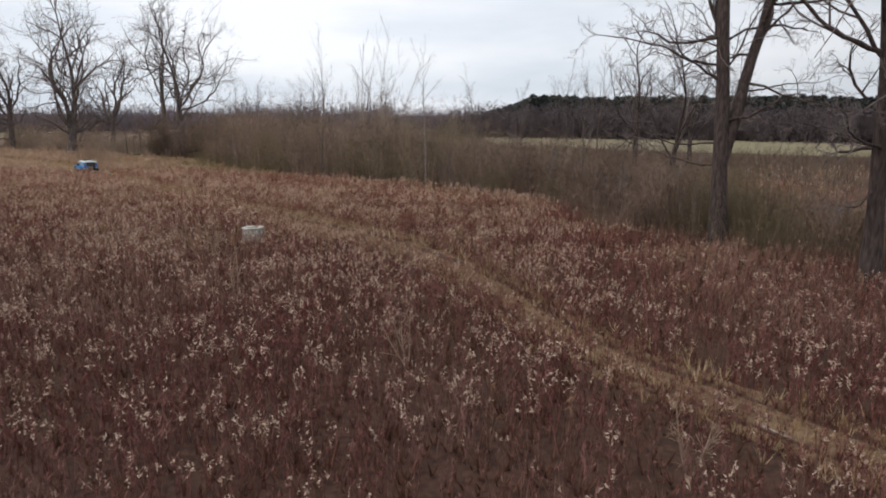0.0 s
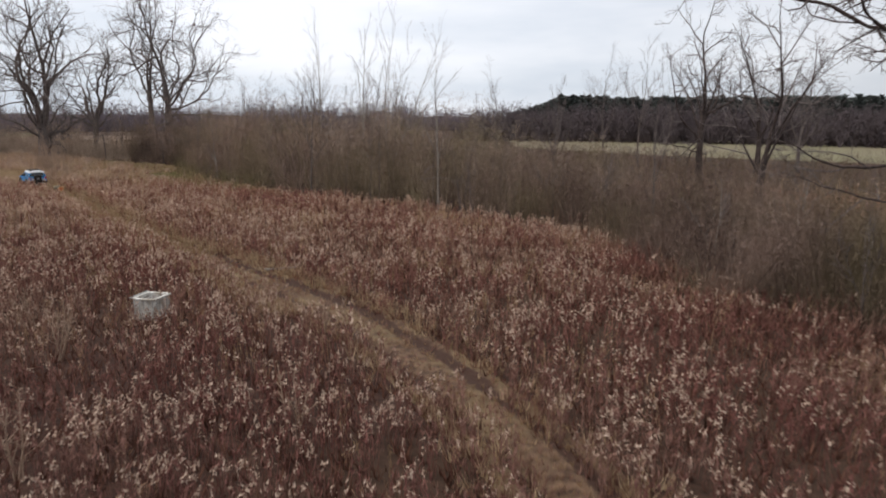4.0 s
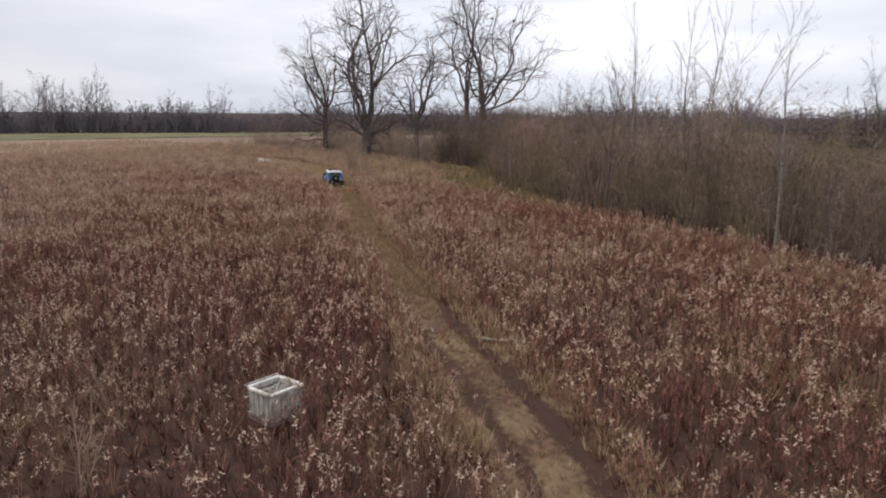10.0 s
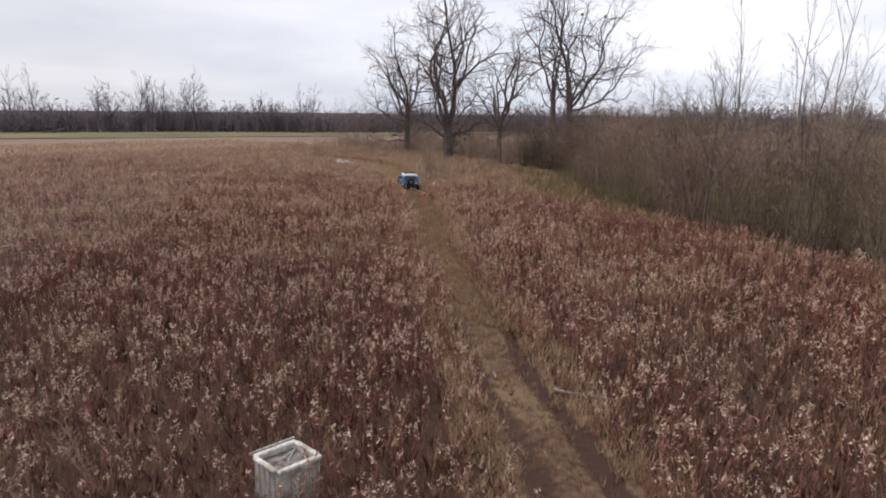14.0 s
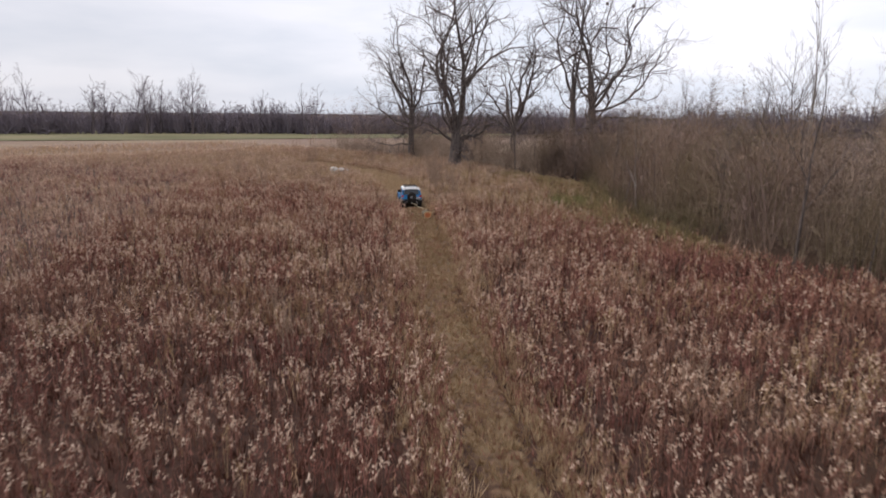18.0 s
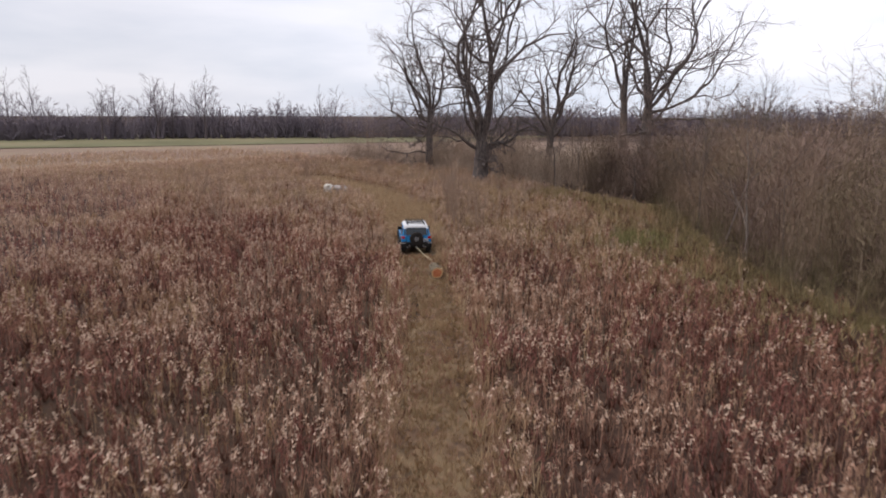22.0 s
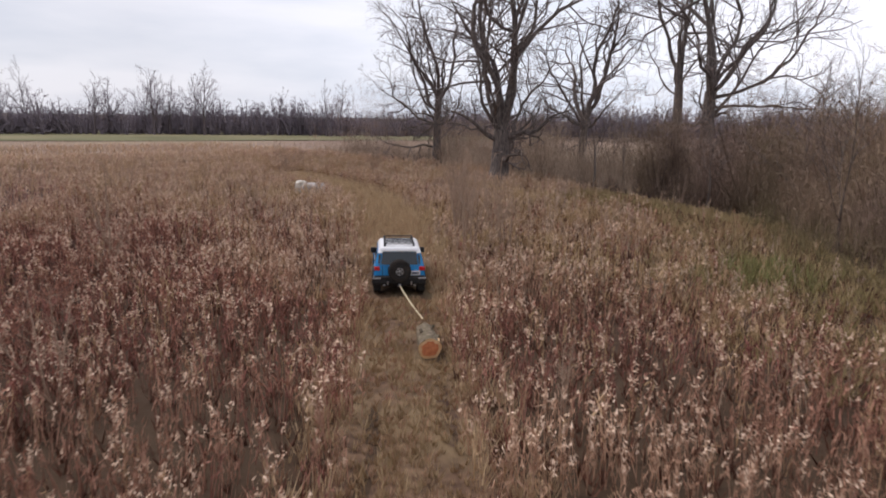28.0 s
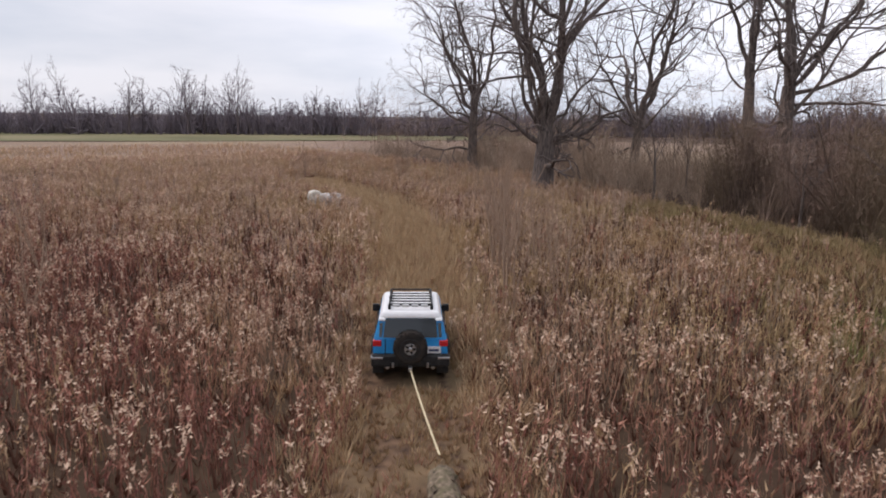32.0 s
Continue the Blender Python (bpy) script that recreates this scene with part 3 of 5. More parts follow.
bare_tree("old_tree", "massive bare tree with vase-shaped ascending limbs", (-68.8, 125.3), 27.5, 0.98, 5.0, 2, 0.5, 12, low=3, counts=(8, 7, 5), twig_r=0.011, wob=0.28, ways=[(0, -18, 6, 22.1, 0.95, 0.39), (0, -8, -8, 23.9, 0.98, 0.42), (0, 1, 10, 23.9, 1.0, 0.45), (0, 8, -12, 23.0, 0.98, 0.39), (0, 15, 5, 22.1, 0.95, 0.39), (0, -34, -10, 11.0, 0.9, 0.30), (0, 32, 14, 11.0, 0.92, 0.30), (0, 84, 0, 8.3, 0.85, 0.40), (0, -80, 8, 7.4, 0.8, 0.38), (0, 70, 20, 6.4, 0.7, 0.30), (0, 5, 35, 16.6, 0.95, 0.29), (0, -5, -35, 16.6, 0.95, 0.29)], group="fence row trees")
bare_tree("old_tree", "bare forked tree in the low hedge", (-70.6, 143.8), 22.5, 0.58, 6.2, 2, 0.7, 13, counts=(8, 7, 5), low=3, twig_r=0.011, wob=0.3, ways=[(0, -22, 6, 13.8, 0.95, 0.72), (0, 4, -8, 15.5, 1.0, 0.78), (0, 24, 8, 13.8, 0.95, 0.7), (0, -55, 0, 8.6, 0.85, 0.42), (0, 52, -12, 7.7, 0.8, 0.4), (0, -8, 20, 12.9, 0.97, 0.5)], group="fence row trees")
bare_tree("old_tree", "slender bare tree leaning over the hedge", (-58.6, 142.5), 30, 0.62, 9.5, 2, 0.6, 14, lean=(-0.02, 0), counts=(8, 7, 5), twig_r=0.011, wob=0.28, ways=[(0, -34, 4, 19.0, 0.98, 0.55), (0, -4, -6, 20.0, 1.0, 0.55), (0, 12, 10, 17.0, 0.98, 0.4), (0, -55, 10, 9.0, 0.9, 0.26)], group="fence row trees")
T4, T4_TIPS = bare_tree("old_tree", "broad bare tree with wide spreading limbs", (-55.2, 141.5), 29, 0.8, 9.0, 3, 0.7, 15, counts=(8, 7, 5), low=3, twig_r=0.011, wob=0.3, ways=[(0, 3, 0, 21.0, 1.0, 0.52), (0, 29, 6, 20.0, 0.97, 0.48), (0, 54, -4, 18.0, 0.92, 0.42), (0, 80, 8, 13.0, 0.85, 0.3), (0, -12, -8, 19.0, 0.97, 0.42), (0, 22, -16, 19.0, 0.98, 0.42), (0, -50, 12, 9.0, 0.88, 0.24)], group="fence row trees")
bare_tree("twin_tree", "dark double-stemmed bare tree at the field edge", (16.8, 42.2), 27, 0.50, 15, 4, 0.9, 16, stems=2, low=4, counts=(6, 5, 4), wob=0.23, twig_r=0.011, bark=DARK_BARK, across=(1.0, 0.0), ways=[(0, -76, 10, 9.0, 0.72, 0.26), (0, -68, -15, 7.0, 0.66, 0.22), (0, -88, 0, 6.5, 0.42, 0.2), (0, -80, 30, 5.0, 0.34, 0.16), (0, 48, 0, 7.0, 0.7, 0.2), (1, 62, 5, 9.0, 0.78, 0.34), (1, 78, -10, 11.0, 0.97, 0.36), (1, 40, 10, 9.0, 0.9, 0.36), (1, 84, 0, 6.0, 0.45, 0.2)])
bare_tree("old_tree", "dark bare tree with drooping boughs by the scrub", (20.6, 33.0), 25, 0.42, 13, 3, 0.9, 17, lean=(-0.06, 0), low=7, wob=0.25, twig_r=0.011, bark=DARK_BARK, across=(1.0, 0.0), ways=[(0, -66, 0, 8.0, 0.82, 0.46), (0, -48, -12, 8.0, 0.9, 0.4), (0, -18, 8, 11.0, 0.97, 0.55), (0, 24, -6, 10.0, 0.97, 0.5), (0, 70, 10, 7.0, 0.7, 0.3), (0, -82, 6, 4.5, 0.5, 0.2), (0, -96, -10, 4.0, 0.36, 0.2)])
bare_tree("old_tree", "bare tree standing out of the scrub", (23.9, 92), 20, 0.40, 8.5, 8, 1.0, 18, low=4, counts=(7, 6, 4), wob=0.26, twig_r=0.011, bark=DARK_BARK)
bare_tree("old_tree", "bare leaning tree in the scrub", (23.0, 74), 17, 0.34, 5.0, 5, 1.0, 19, lean=(0.12, 0), bark=DARK_BARK)
bare_tree("old_tree", "bare tree at the scrub's far side", (36, 108), 20, 0.4, 6.0, 6, 1.0, 20, bark=DARK_BARK)
bare_tree("old_tree", "bare tree at the meadow's edge", (47, 122), 19, 0.36, 5.0, 6, 1.0, 21)
for k, (x, y, h, f, st) in enumerate([(-2.6, 76.3, 12.6, 5.5, 1), (-8.3, 88.7, 16.8, 7.0, 2), (-11.9, 93.1, 16.5, 9.0, 1), (-19, 104, 18.5, 10.0, 1)]):
    bare_tree("pale_tree", "tall slender pale-barked bare tree in the thicket", (x, y), h, 0.115, f, 3, 0.36, 40 + k, stems=st, counts=(5, 4, 2), wob=0.09, low=5 if k == 0 else 0, bark=PALE_BARK, twig=PALE_TWIG, twig_r=0.009, angles=(14, 34), group="pale trees of the thicket")
for k, (x, y, h) in enumerate([(-24, 124, 15), (-17, 130, 15.5), (-12, 122, 13), (-31, 138, 14), (-44, 150, 13), (24, 152, 19), (30, 150, 20), (3, 118, 13.5), (-66, 230, 18), (-74, 236, 17), (10, 104, 11)]):
    bare_tree("bare_tree", "bare grey-brown tree rising over the thicket", (x, y), h, 0.17, h * 0.35, 7, 0.95, 60 + k, counts=(7, 6, 2), wob=0.12, angles=(20, 42), twig_r=0.010, group="trees behind the thicket")


for k, (x, y, h) in enumerate([(-15.6, 84.2, 11.5), (-18.4, 95.5, 10.8), (-9.4, 82.0, 9.0), (-22.5, 94.6, 7.5), (11.6, 60.0, 9.5)]):
    bare_tree("forked_tree", "dark forked young tree at the thicket's edge", (x, y), h, 0.10, h * 0.42, 4, 0.8, 380 + k, counts=(6, 5), wob=0.11, angles=(18, 40), twig_r=0.009, group="young trees of the thicket")
rng = np.random.default_rng(31)
for k in range(20):
    s = rng.uniform(0.2, len(EDGE) - 1.3)
    i = int(s)
    (ax, ay), (bx, by) = EDGE[i], EDGE[i + 1]
    into = rng.uniform(0.5, 9)
    x, y = ax + (bx - ax) * (s - i) + 0.72 * into, ay + (by - ay) * (s - i) + 0.69 * into
    h = rng.uniform(5.5, 8.6) * (0.75 if x > 0 else 1.0)
    pale = rng.random() < 0.35
    bare_tree("young_tree", "slim pale bare young tree in the thicket" if pale else "slim dark bare young tree in the thicket", (x, y), h, rng.uniform(0.06, 0.1), h * 0.3, 3, 0.8, 400 + k, counts=(6, 5), wob=0.1, bark=PALE_BARK if pale else BARK, twig=TWIG, twig_r=0.009, angles=(18, 40), group="young trees of the thicket")


for k in range(15):
    s = 0.15 + 4.4 * (k + 0.5 * math.sin(k * 2.3)) / 15
    i = int(s)
    (ax, ay), (bx, by) = HEDGE[i], HEDGE[i + 1]
    into = 2.5 + 3.0 * (k % 3) + math.sin(k * 1.9)
    h = 7.5 + 2.4 * math.sin(k * 1.3) + (2 if k % 4 == 0 else 0)
    bare_tree("hedge_tree", "slim dark bare tree growing out of the hedge", (ax + (bx - ax) * (s - i) + 0.42 * into, ay + (by - ay) * (s - i) + 0.9 * into), h, 0.1, h * 0.35, 4, 0.8, 440 + k, counts=(6, 5), twig_r=0.011, group="trees of the hedge")


def nest(at, r, seed):
    rng = np.random.default_rng(seed)
    bm = bmesh.new()
    bmesh.ops.create_icosphere(bm, subdivisions=2, radius=r)
    for v in bm.verts:
        v.co *= 1 + rng.normal(0, 0.12)
    ob = part("leaf_nest", bm, TWIG, None)
    ob.location = at
    tagged(ob, "dark ball of leaves high in a bare tree", "nest")


nest(T4_TIPS[np.argmin(np.linalg.norm(T4_TIPS - (-50.5, 140.0, 21.0), axis=1))], 0.3, 5)
nest(T4_TIPS[np.argmin(np.linalg.norm(T4_TIPS - (-54.0, 140.5, 23.0), axis=1))], 0.22, 6)

# ---- thicket, hedge, scrub ----
BORDER = EDGE + HEDGE[1:]
rng = np.random.default_rng(7)


def in_box(rng, n, x0, x1, y0, y1):
    return rng.uniform(x0, x1, n), rng.uniform(y0, y1, n)


def places(x, y, z=-0.05):
    return np.stack([x, y, np.full_like(x, z)], 1)


x, y = in_box(rng, 23000, -62, 34, 38, 150)
d, off = line_dist(x, y, EDGE)
wavy = off + 2.6 * (noise2(x, y, 9, 25) - 0.5)
keep = (wavy > 0) & (d < 32) & (y < 140) & (rng.random(len(x)) < np.where(d < 10, 0.5, 0.3)) & (x + y > 55) & (y - 0.6 * x < 150) & ((x < 14) | (d < 15)) & (np.hypot(x - 16.8, y - 42.2) > 1.2) & ~((x < -12) & (d < 8) & (rng.random(len(x)) < 0.6))
x, y, d = x[keep], y[keep], d[keep]
tall = np.where(x > 9, 4.7 - 0.055 * (x - 9), np.clip(5.4 + (9 - x) * 0.27, 4.6, 9.2)) * rng.uniform(0.55, 1.08, len(x)) * np.where(d < 1.5, 0.75, 1) * (0.42 + 0.6 * noise2(x, y, 10, 14) + 0.5 * noise2(x, y, 4.5, 24))
kind = rng.random(len(x)) + 1.1 * (noise2(x, y, 13, 15) - 0.5)
whips = [sapling(rng, 1.0, 58, 0.078, 0.7, bare=0.08) for _ in range(18)]
grey, brown, bushy = kind < 0.52, (kind >= 0.52) & (kind < 0.86), kind >= 0.86
olive = grey & (x < -18 + 12 * (noise2(x, y, 11, 28) - 0.5))
grey &= ~olive
scatter("sapling_thicket", whips, places(x[olive], y[olive]), rng, tall[olive], OLIVE_SAPLING, 0.12, None, "olive-tinged saplings at the thicket's far end", "thicket")
scatter("sapling_thicket", whips, places(x[grey], y[grey]), rng, tall[grey], SAPLING, 0.09, None, "dense thicket of bare olive-brown saplings", "thicket")
dark = brown & (x > -4 + 6 * noise2(x, y, 9, 23))
brown &= ~dark
scatter("sapling_thicket", whips, places(x[brown], y[brown]), rng, tall[brown] * 0.95, BRUSH, 0.1, None, "purple-brown saplings of the thicket", "thicket")
scatter("sapling_thicket", whips, places(x[dark], y[dark]), rng, tall[dark] * 1.05, FIELD_BRUSH, 0.1, None, "dark brown saplings before the meadow", "thicket")
shrubs = [sapling(rng, 1.0, 54, 0.13, 0.6, stems=6, bare=0.05) for _ in range(14)]
scatter("thicket_shrubs", shrubs, places(x[bushy], y[bushy]), rng, tall[bushy] * 0.62, SAPLING, 0.1, None, "tangled bare shrubs filling the thicket", "thicket")

poles = [sapling(rng, 1.0, 44, 0.085, 0.5, bare=0.3, stout=rng.uniform(2.2, 3.8)) for _ in range(12)]
front = (d < 9) & (rng.random(len(x)) < 0.16 * noise2(x, y, 6, 29))
light = front & (rng.random(len(x)) < 0.55)
for these, mat, words in ((light, PALE_TWIG, "straight pale-stemmed saplings of the thicket"), (front & ~light, TWIG, "straight dark-stemmed saplings of the thicket")):
    scatter("thicket_poles", poles, places(x[these], y[these]), rng, np.minimum(tall[these] * 1.08, 8.4), mat, 0.09, None, words, "thicket")

bushes = [bush(rng, 330, rng.uniform(0.26, 0.42)) for _ in range(9)]
cx, cy_ = in_box(rng, 3600, -46, 24, 44, 128)
cd, coff = line_dist(cx, cy_, EDGE)
spaced = coff + 2.6 * (noise2(cx, cy_, 9, 25) - 0.5)
ok = (spaced > 0.4) & (cd < 13) & (rng.random(len(cx)) < np.where(cd < 6, 1.0, 0.45)) & (cx + cy_ > 55) & (np.hypot(cx - 16.8, cy_ - 42.2) > 1.6)
cx, cy_, cd = cx[ok], cy_[ok], cd[ok]
grown = np.where(cx > 9, 3.8, np.clip(4.6 + (9 - cx) * 0.2, 4.2, 7.6)) * (0.4 + 0.35 * rng.random(len(cx)) + 0.5 * noise2(cx, cy_, 6, 37)) * np.where(cd < 2, 0.62, 1)
sort = rng.random(len(cx)) + 0.9 * (noise2(cx, cy_, 8, 38) - 0.5)
far_end = cx < -17 + 14 * (noise2(cx, cy_, 9, 28) - 0.5)
groups = ((far_end & (sort < 0.55) & (cx > -33), OLIVE_SAPLING, "olive-brown rounded bushes along the thicket"), (far_end & ((sort >= 0.55) | (cx <= -33)), BRUSH, "purple-brown rounded bushes along the thicket"), (~far_end & (sort < 0.4) & (cx < 4), SAPLING, "grey-brown rounded bushes along the thicket"), (~far_end & ((sort >= 0.4) | (cx >= 4)), FIELD_BRUSH, "dark brown rounded bushes along the thicket"))
for these, mat, words in groups:
    scatter("thicket_bushes", bushes, places(cx[these], cy_[these]), rng, grown[these], mat, 0.06, None, words, "bushes")

low_shrubs = [sapling(rng, 1.0, 26, 0.2, 0.5, stems=4, bare=0.05) for _ in range(12)]
bx, by = in_box(rng, 5200, 7, 36, 36, 72)
bd, boff = line_dist(bx, by, EDGE)
ok = (boff + 2.4 * (noise2(bx, by, 7, 26) - 0.5) > -0.6) & (bd < 14) & (np.hypot(bx - 16.8, by - 42.2) > 1.0)
scatter("field_brush", low_shrubs, places(bx[ok], by[ok]), rng, rng.uniform(2.0, 5.7, ok.sum()) * (0.6 + 0.6 * noise2(bx[ok], by[ok], 8, 27)) * np.where(bx[ok] > 24, 0.7, 1.0), FIELD_BRUSH, 0.1, None, "dense brown leafless brush round the twin tree", "brush")

x, y = in_box(rng, 9500, -126, -30, 108, 165)
d, off = line_dist(x, y, HEDGE)
keep = (off + 4.0 * (noise2(x, y, 7, 18) - 0.5) > 0) & (d < 16) & (rng.random(len(x)) < 0.75)
x, y, d = x[keep], y[keep], d[keep]
tall = np.where(x > -56, 9.4, np.where(x > -76, 6.2, 8.0)) * rng.uniform(0.35, 1.05, len(x)) * (0.42 + 0.95 * noise2(x, y, 8, 17)) * np.where(d < 2, 0.65, 1) * np.where(x < -88, 0.8, 1) * np.where(x < -97, 0.55, 1)
ok = (rng.random(len(x)) < 0.09) & (d > 1.5)
scatter("hedge_saplings", whips, places(x[ok], y[ok]), rng, rng.uniform(6.5, 11.5, ok.sum()), BRUSH, 0.06, None, "slim bare saplings rising out of the hedge", "hedge")
back = d > 6
west = x < -55 + 8 * (noise2(x, y, 9, 39) - 0.5)
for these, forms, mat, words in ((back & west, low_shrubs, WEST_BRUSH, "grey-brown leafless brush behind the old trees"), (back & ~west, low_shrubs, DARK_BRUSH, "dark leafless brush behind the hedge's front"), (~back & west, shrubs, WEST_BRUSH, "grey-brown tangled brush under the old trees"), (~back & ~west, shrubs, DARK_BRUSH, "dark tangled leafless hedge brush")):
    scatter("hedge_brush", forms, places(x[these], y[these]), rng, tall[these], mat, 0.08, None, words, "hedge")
near_line = (d < 8) & (rng.random(len(x)) < 0.14)
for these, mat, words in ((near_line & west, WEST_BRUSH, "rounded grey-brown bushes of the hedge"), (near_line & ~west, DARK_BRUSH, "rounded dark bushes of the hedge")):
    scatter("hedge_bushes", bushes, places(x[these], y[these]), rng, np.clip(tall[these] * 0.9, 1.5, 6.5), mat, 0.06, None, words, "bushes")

x, y = in_box(rng, 5200, -60, 40, 40, 130)
d, off = line_dist(x, y, EDGE)
keep = (off + 2.6 * (noise2(x, y, 9, 25) - 0.5) > -0.5) & (off < 5.0) & (rng.random(len(x)) < 0.85)
x, y = x[keep], y[keep]
# The darker brush colour stands in for shade at the thicket's base.
scatter("edge_scrub", shrubs, places(x, y), rng, rng.uniform(0.9, 2.8, len(x)), FIELD_BRUSH, 0.1, None, "leafless brown scrub along the wood's edge, darkened as its shaded foot", "scrub")

x, y = in_box(rng, 5200, 0, 105, 46, 148)
d, off = line_dist(x, y, EDGE)
keep = (off > 0.5) & ((x < 20) | (y > 58 + 0.25 * (x - 20))) & (y < 150 - 0.33 * x) & (rng.random(len(x)) < 0.4 + 0.6 * noise2(x, y, 13, 19))
x, y = x[keep], y[keep]
tall = rng.uniform(2.6, 5.0, len(x)) * np.where(x > 30, 0.95, 1.0) * np.where(d[keep] < 12, 1.15, 1.0) * np.where((x < 28) & (y > 70), 1.25, 1.0)
scatter("meadow_scrub", low_shrubs, places(x, y), rng, tall, FIELD_BRUSH, 0.08, None, "low leafless brown scrub before the meadow", "scrub")

# ---- dead weeds of the field ----
TOTE, HEAP = (-11.75, 42.75), (-73.0, 106.2)
CAR_AT, CAR_TURN = (-45.95, 88.35), 46.0
cy, sy = math.cos(radians(CAR_TURN)), math.sin(radians(CAR_TURN))


def open_ground(x, y):
    """Where no track, tote, heap or vehicle stands."""
    d, _ = line_dist(x, y, [tuple(p) for p in WAY[::6]])
    fx, fy = x - CAR_AT[0], y - CAR_AT[1]
    ahead, across = -fx * sy + fy * cy, fx * cy + fy * sy
    clear = (d > np.where(y < 36, 0.3, np.where((y > 50) & (y < 73), 0.75, 1.0)) + 0.4 * rng.random(len(x))) & ~((np.abs((x - TOTE[0]) * 0.139 + (y - TOTE[1]) * 0.990) < 0.55) & (np.abs((y - TOTE[1]) * 0.139 - (x - TOTE[0]) * 0.990) < 0.5)) & (np.hypot(x - HEAP[0], y - HEAP[1]) > 1.2)
    clear &= ~((y > 92) & (d < 1.4 + 1.2 * rng.random(len(x))))
    return clear & ~((ahead > -0.6) & (ahead < 5.0) & (np.abs(across) < 1.2)) & ~((ahead > -7.0) & (ahead < -3.8) & (np.abs(across - 0.55) < 0.6)), d


def weeds(name, n, box, near, far, fat, stems, leaves, plumes, share, label, seed, stem=STEM):
    global rng
    rng = np.random.default_rng(seed)
    x, y = in_box(rng, n, *box)
    free, _ = open_ground(x, y)
    d, _ = line_dist(x, y, TRAIL)
    b, off = line_dist(x, y, BORDER)
    keep = free & (d >= near) & (d < far) & ((off < -0.4) | ((x > 7) & (y < 100) & (rng.random(n) < 0.7)))
    fringe = (b < 2.4 + 3.0 * np.clip((y - 90) / 14, 0, 1) + 3.0 * noise2(x, y, 6, 47)) & (y > 84) & (x > -58)
    keep &= ~(fringe & (rng.random(n) < 0.9))
    keep &= ~((x < -0.66 * y - 3) & (y < 34 - 0.36 * x) & (rng.random(n) < 0.65))
    keep &= ~((noise2(x, y, 22, 9) > 0.78) & (d < 50) & (rng.random(n) < 0.4)) & (np.hypot(x - TOTE[0] - 0.5, y - TOTE[1] + 0.55) > 0.75)
    x, y = x[keep], y[keep]
    keep = fall(x) > -1.2
    x, y = x[keep], y[keep]
    tall = (0.78 + 0.5 * noise2(x, y, 7, 21)) * rng.uniform(0.72, 1.12, len(x))
    plants = [goldenrod(rng, stems, leaves, plumes, fat, 0.62 if near == 0 else 1.0) for _ in range(20)]
    tan = rng.random(len(x)) < np.clip(1.7 * noise2(x, y, 6, 44) - 0.8, 0.05, 0.6) * np.clip((y - 15) / 60, 0.12, 1) * np.where((y > 70) & (y < 90), 0.5, 1) + 0.8 * np.clip((y - 86) / 12, 0, 1) * noise2(x, y, 9, 45)
    plum = ~tan & (rng.random(len(x)) < np.clip(2.4 * noise2(x, y, 8, 46) - np.where(y > 68, 0.85, 1.2), 0, 0.65) * np.clip((np.where(line_dist(x, y, TRAIL)[1] > 5, 104, 98) - y) / 18, 0, 1))
    worn = ~tan & ~plum & (rng.random(len(x)) < 0.75 * np.clip((y - 86) / 14, 0, 1)) & (near == 0)
    pos = places(x, y)
    pos[:, 2] += fall(x)
    stance = a_stance(rng, len(plants), len(x), 0.1)
    bodies = [p[0] for p in plants]

    def strew(which, what, material, parent, words, kind, meshes=bodies):
        if which.any():
            return scatter(what, meshes, pos[which], rng, tall[which], material, 0.1, parent, words, kind, [part_of[which] for part_of in stance])

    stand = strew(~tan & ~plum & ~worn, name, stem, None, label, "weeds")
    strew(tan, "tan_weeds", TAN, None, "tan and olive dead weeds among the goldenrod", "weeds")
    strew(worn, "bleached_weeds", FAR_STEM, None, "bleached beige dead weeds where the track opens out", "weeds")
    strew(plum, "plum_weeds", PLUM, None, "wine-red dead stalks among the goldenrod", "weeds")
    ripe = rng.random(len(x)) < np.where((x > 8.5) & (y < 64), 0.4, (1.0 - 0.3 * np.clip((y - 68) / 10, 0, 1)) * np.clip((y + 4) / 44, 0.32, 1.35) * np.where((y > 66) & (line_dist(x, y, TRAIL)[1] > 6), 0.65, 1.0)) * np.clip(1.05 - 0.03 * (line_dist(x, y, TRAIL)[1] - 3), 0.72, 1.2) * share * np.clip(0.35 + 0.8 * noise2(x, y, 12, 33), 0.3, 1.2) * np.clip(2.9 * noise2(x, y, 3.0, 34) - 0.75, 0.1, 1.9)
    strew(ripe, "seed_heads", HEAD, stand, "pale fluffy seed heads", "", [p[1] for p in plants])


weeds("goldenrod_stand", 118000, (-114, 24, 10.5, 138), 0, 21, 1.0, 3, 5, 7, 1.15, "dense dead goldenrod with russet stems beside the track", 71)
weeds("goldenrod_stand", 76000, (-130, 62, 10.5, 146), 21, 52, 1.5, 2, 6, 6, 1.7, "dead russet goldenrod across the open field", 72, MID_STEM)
weeds("goldenrod_stand", 62000, (-235, 62, 0, 200), 52, 190, 2.6, 1, 6, 4, 1.8, "far brown weeds of the open field, haze put in their colour", 73, FAR_STEM)

weeds("goldenrod_stand", 7000, (-130, 62, -45, 10.5), 0, 190, 3.0, 1, 5, 3, 1.0, "sparse russet weeds at the field's near end", 74)


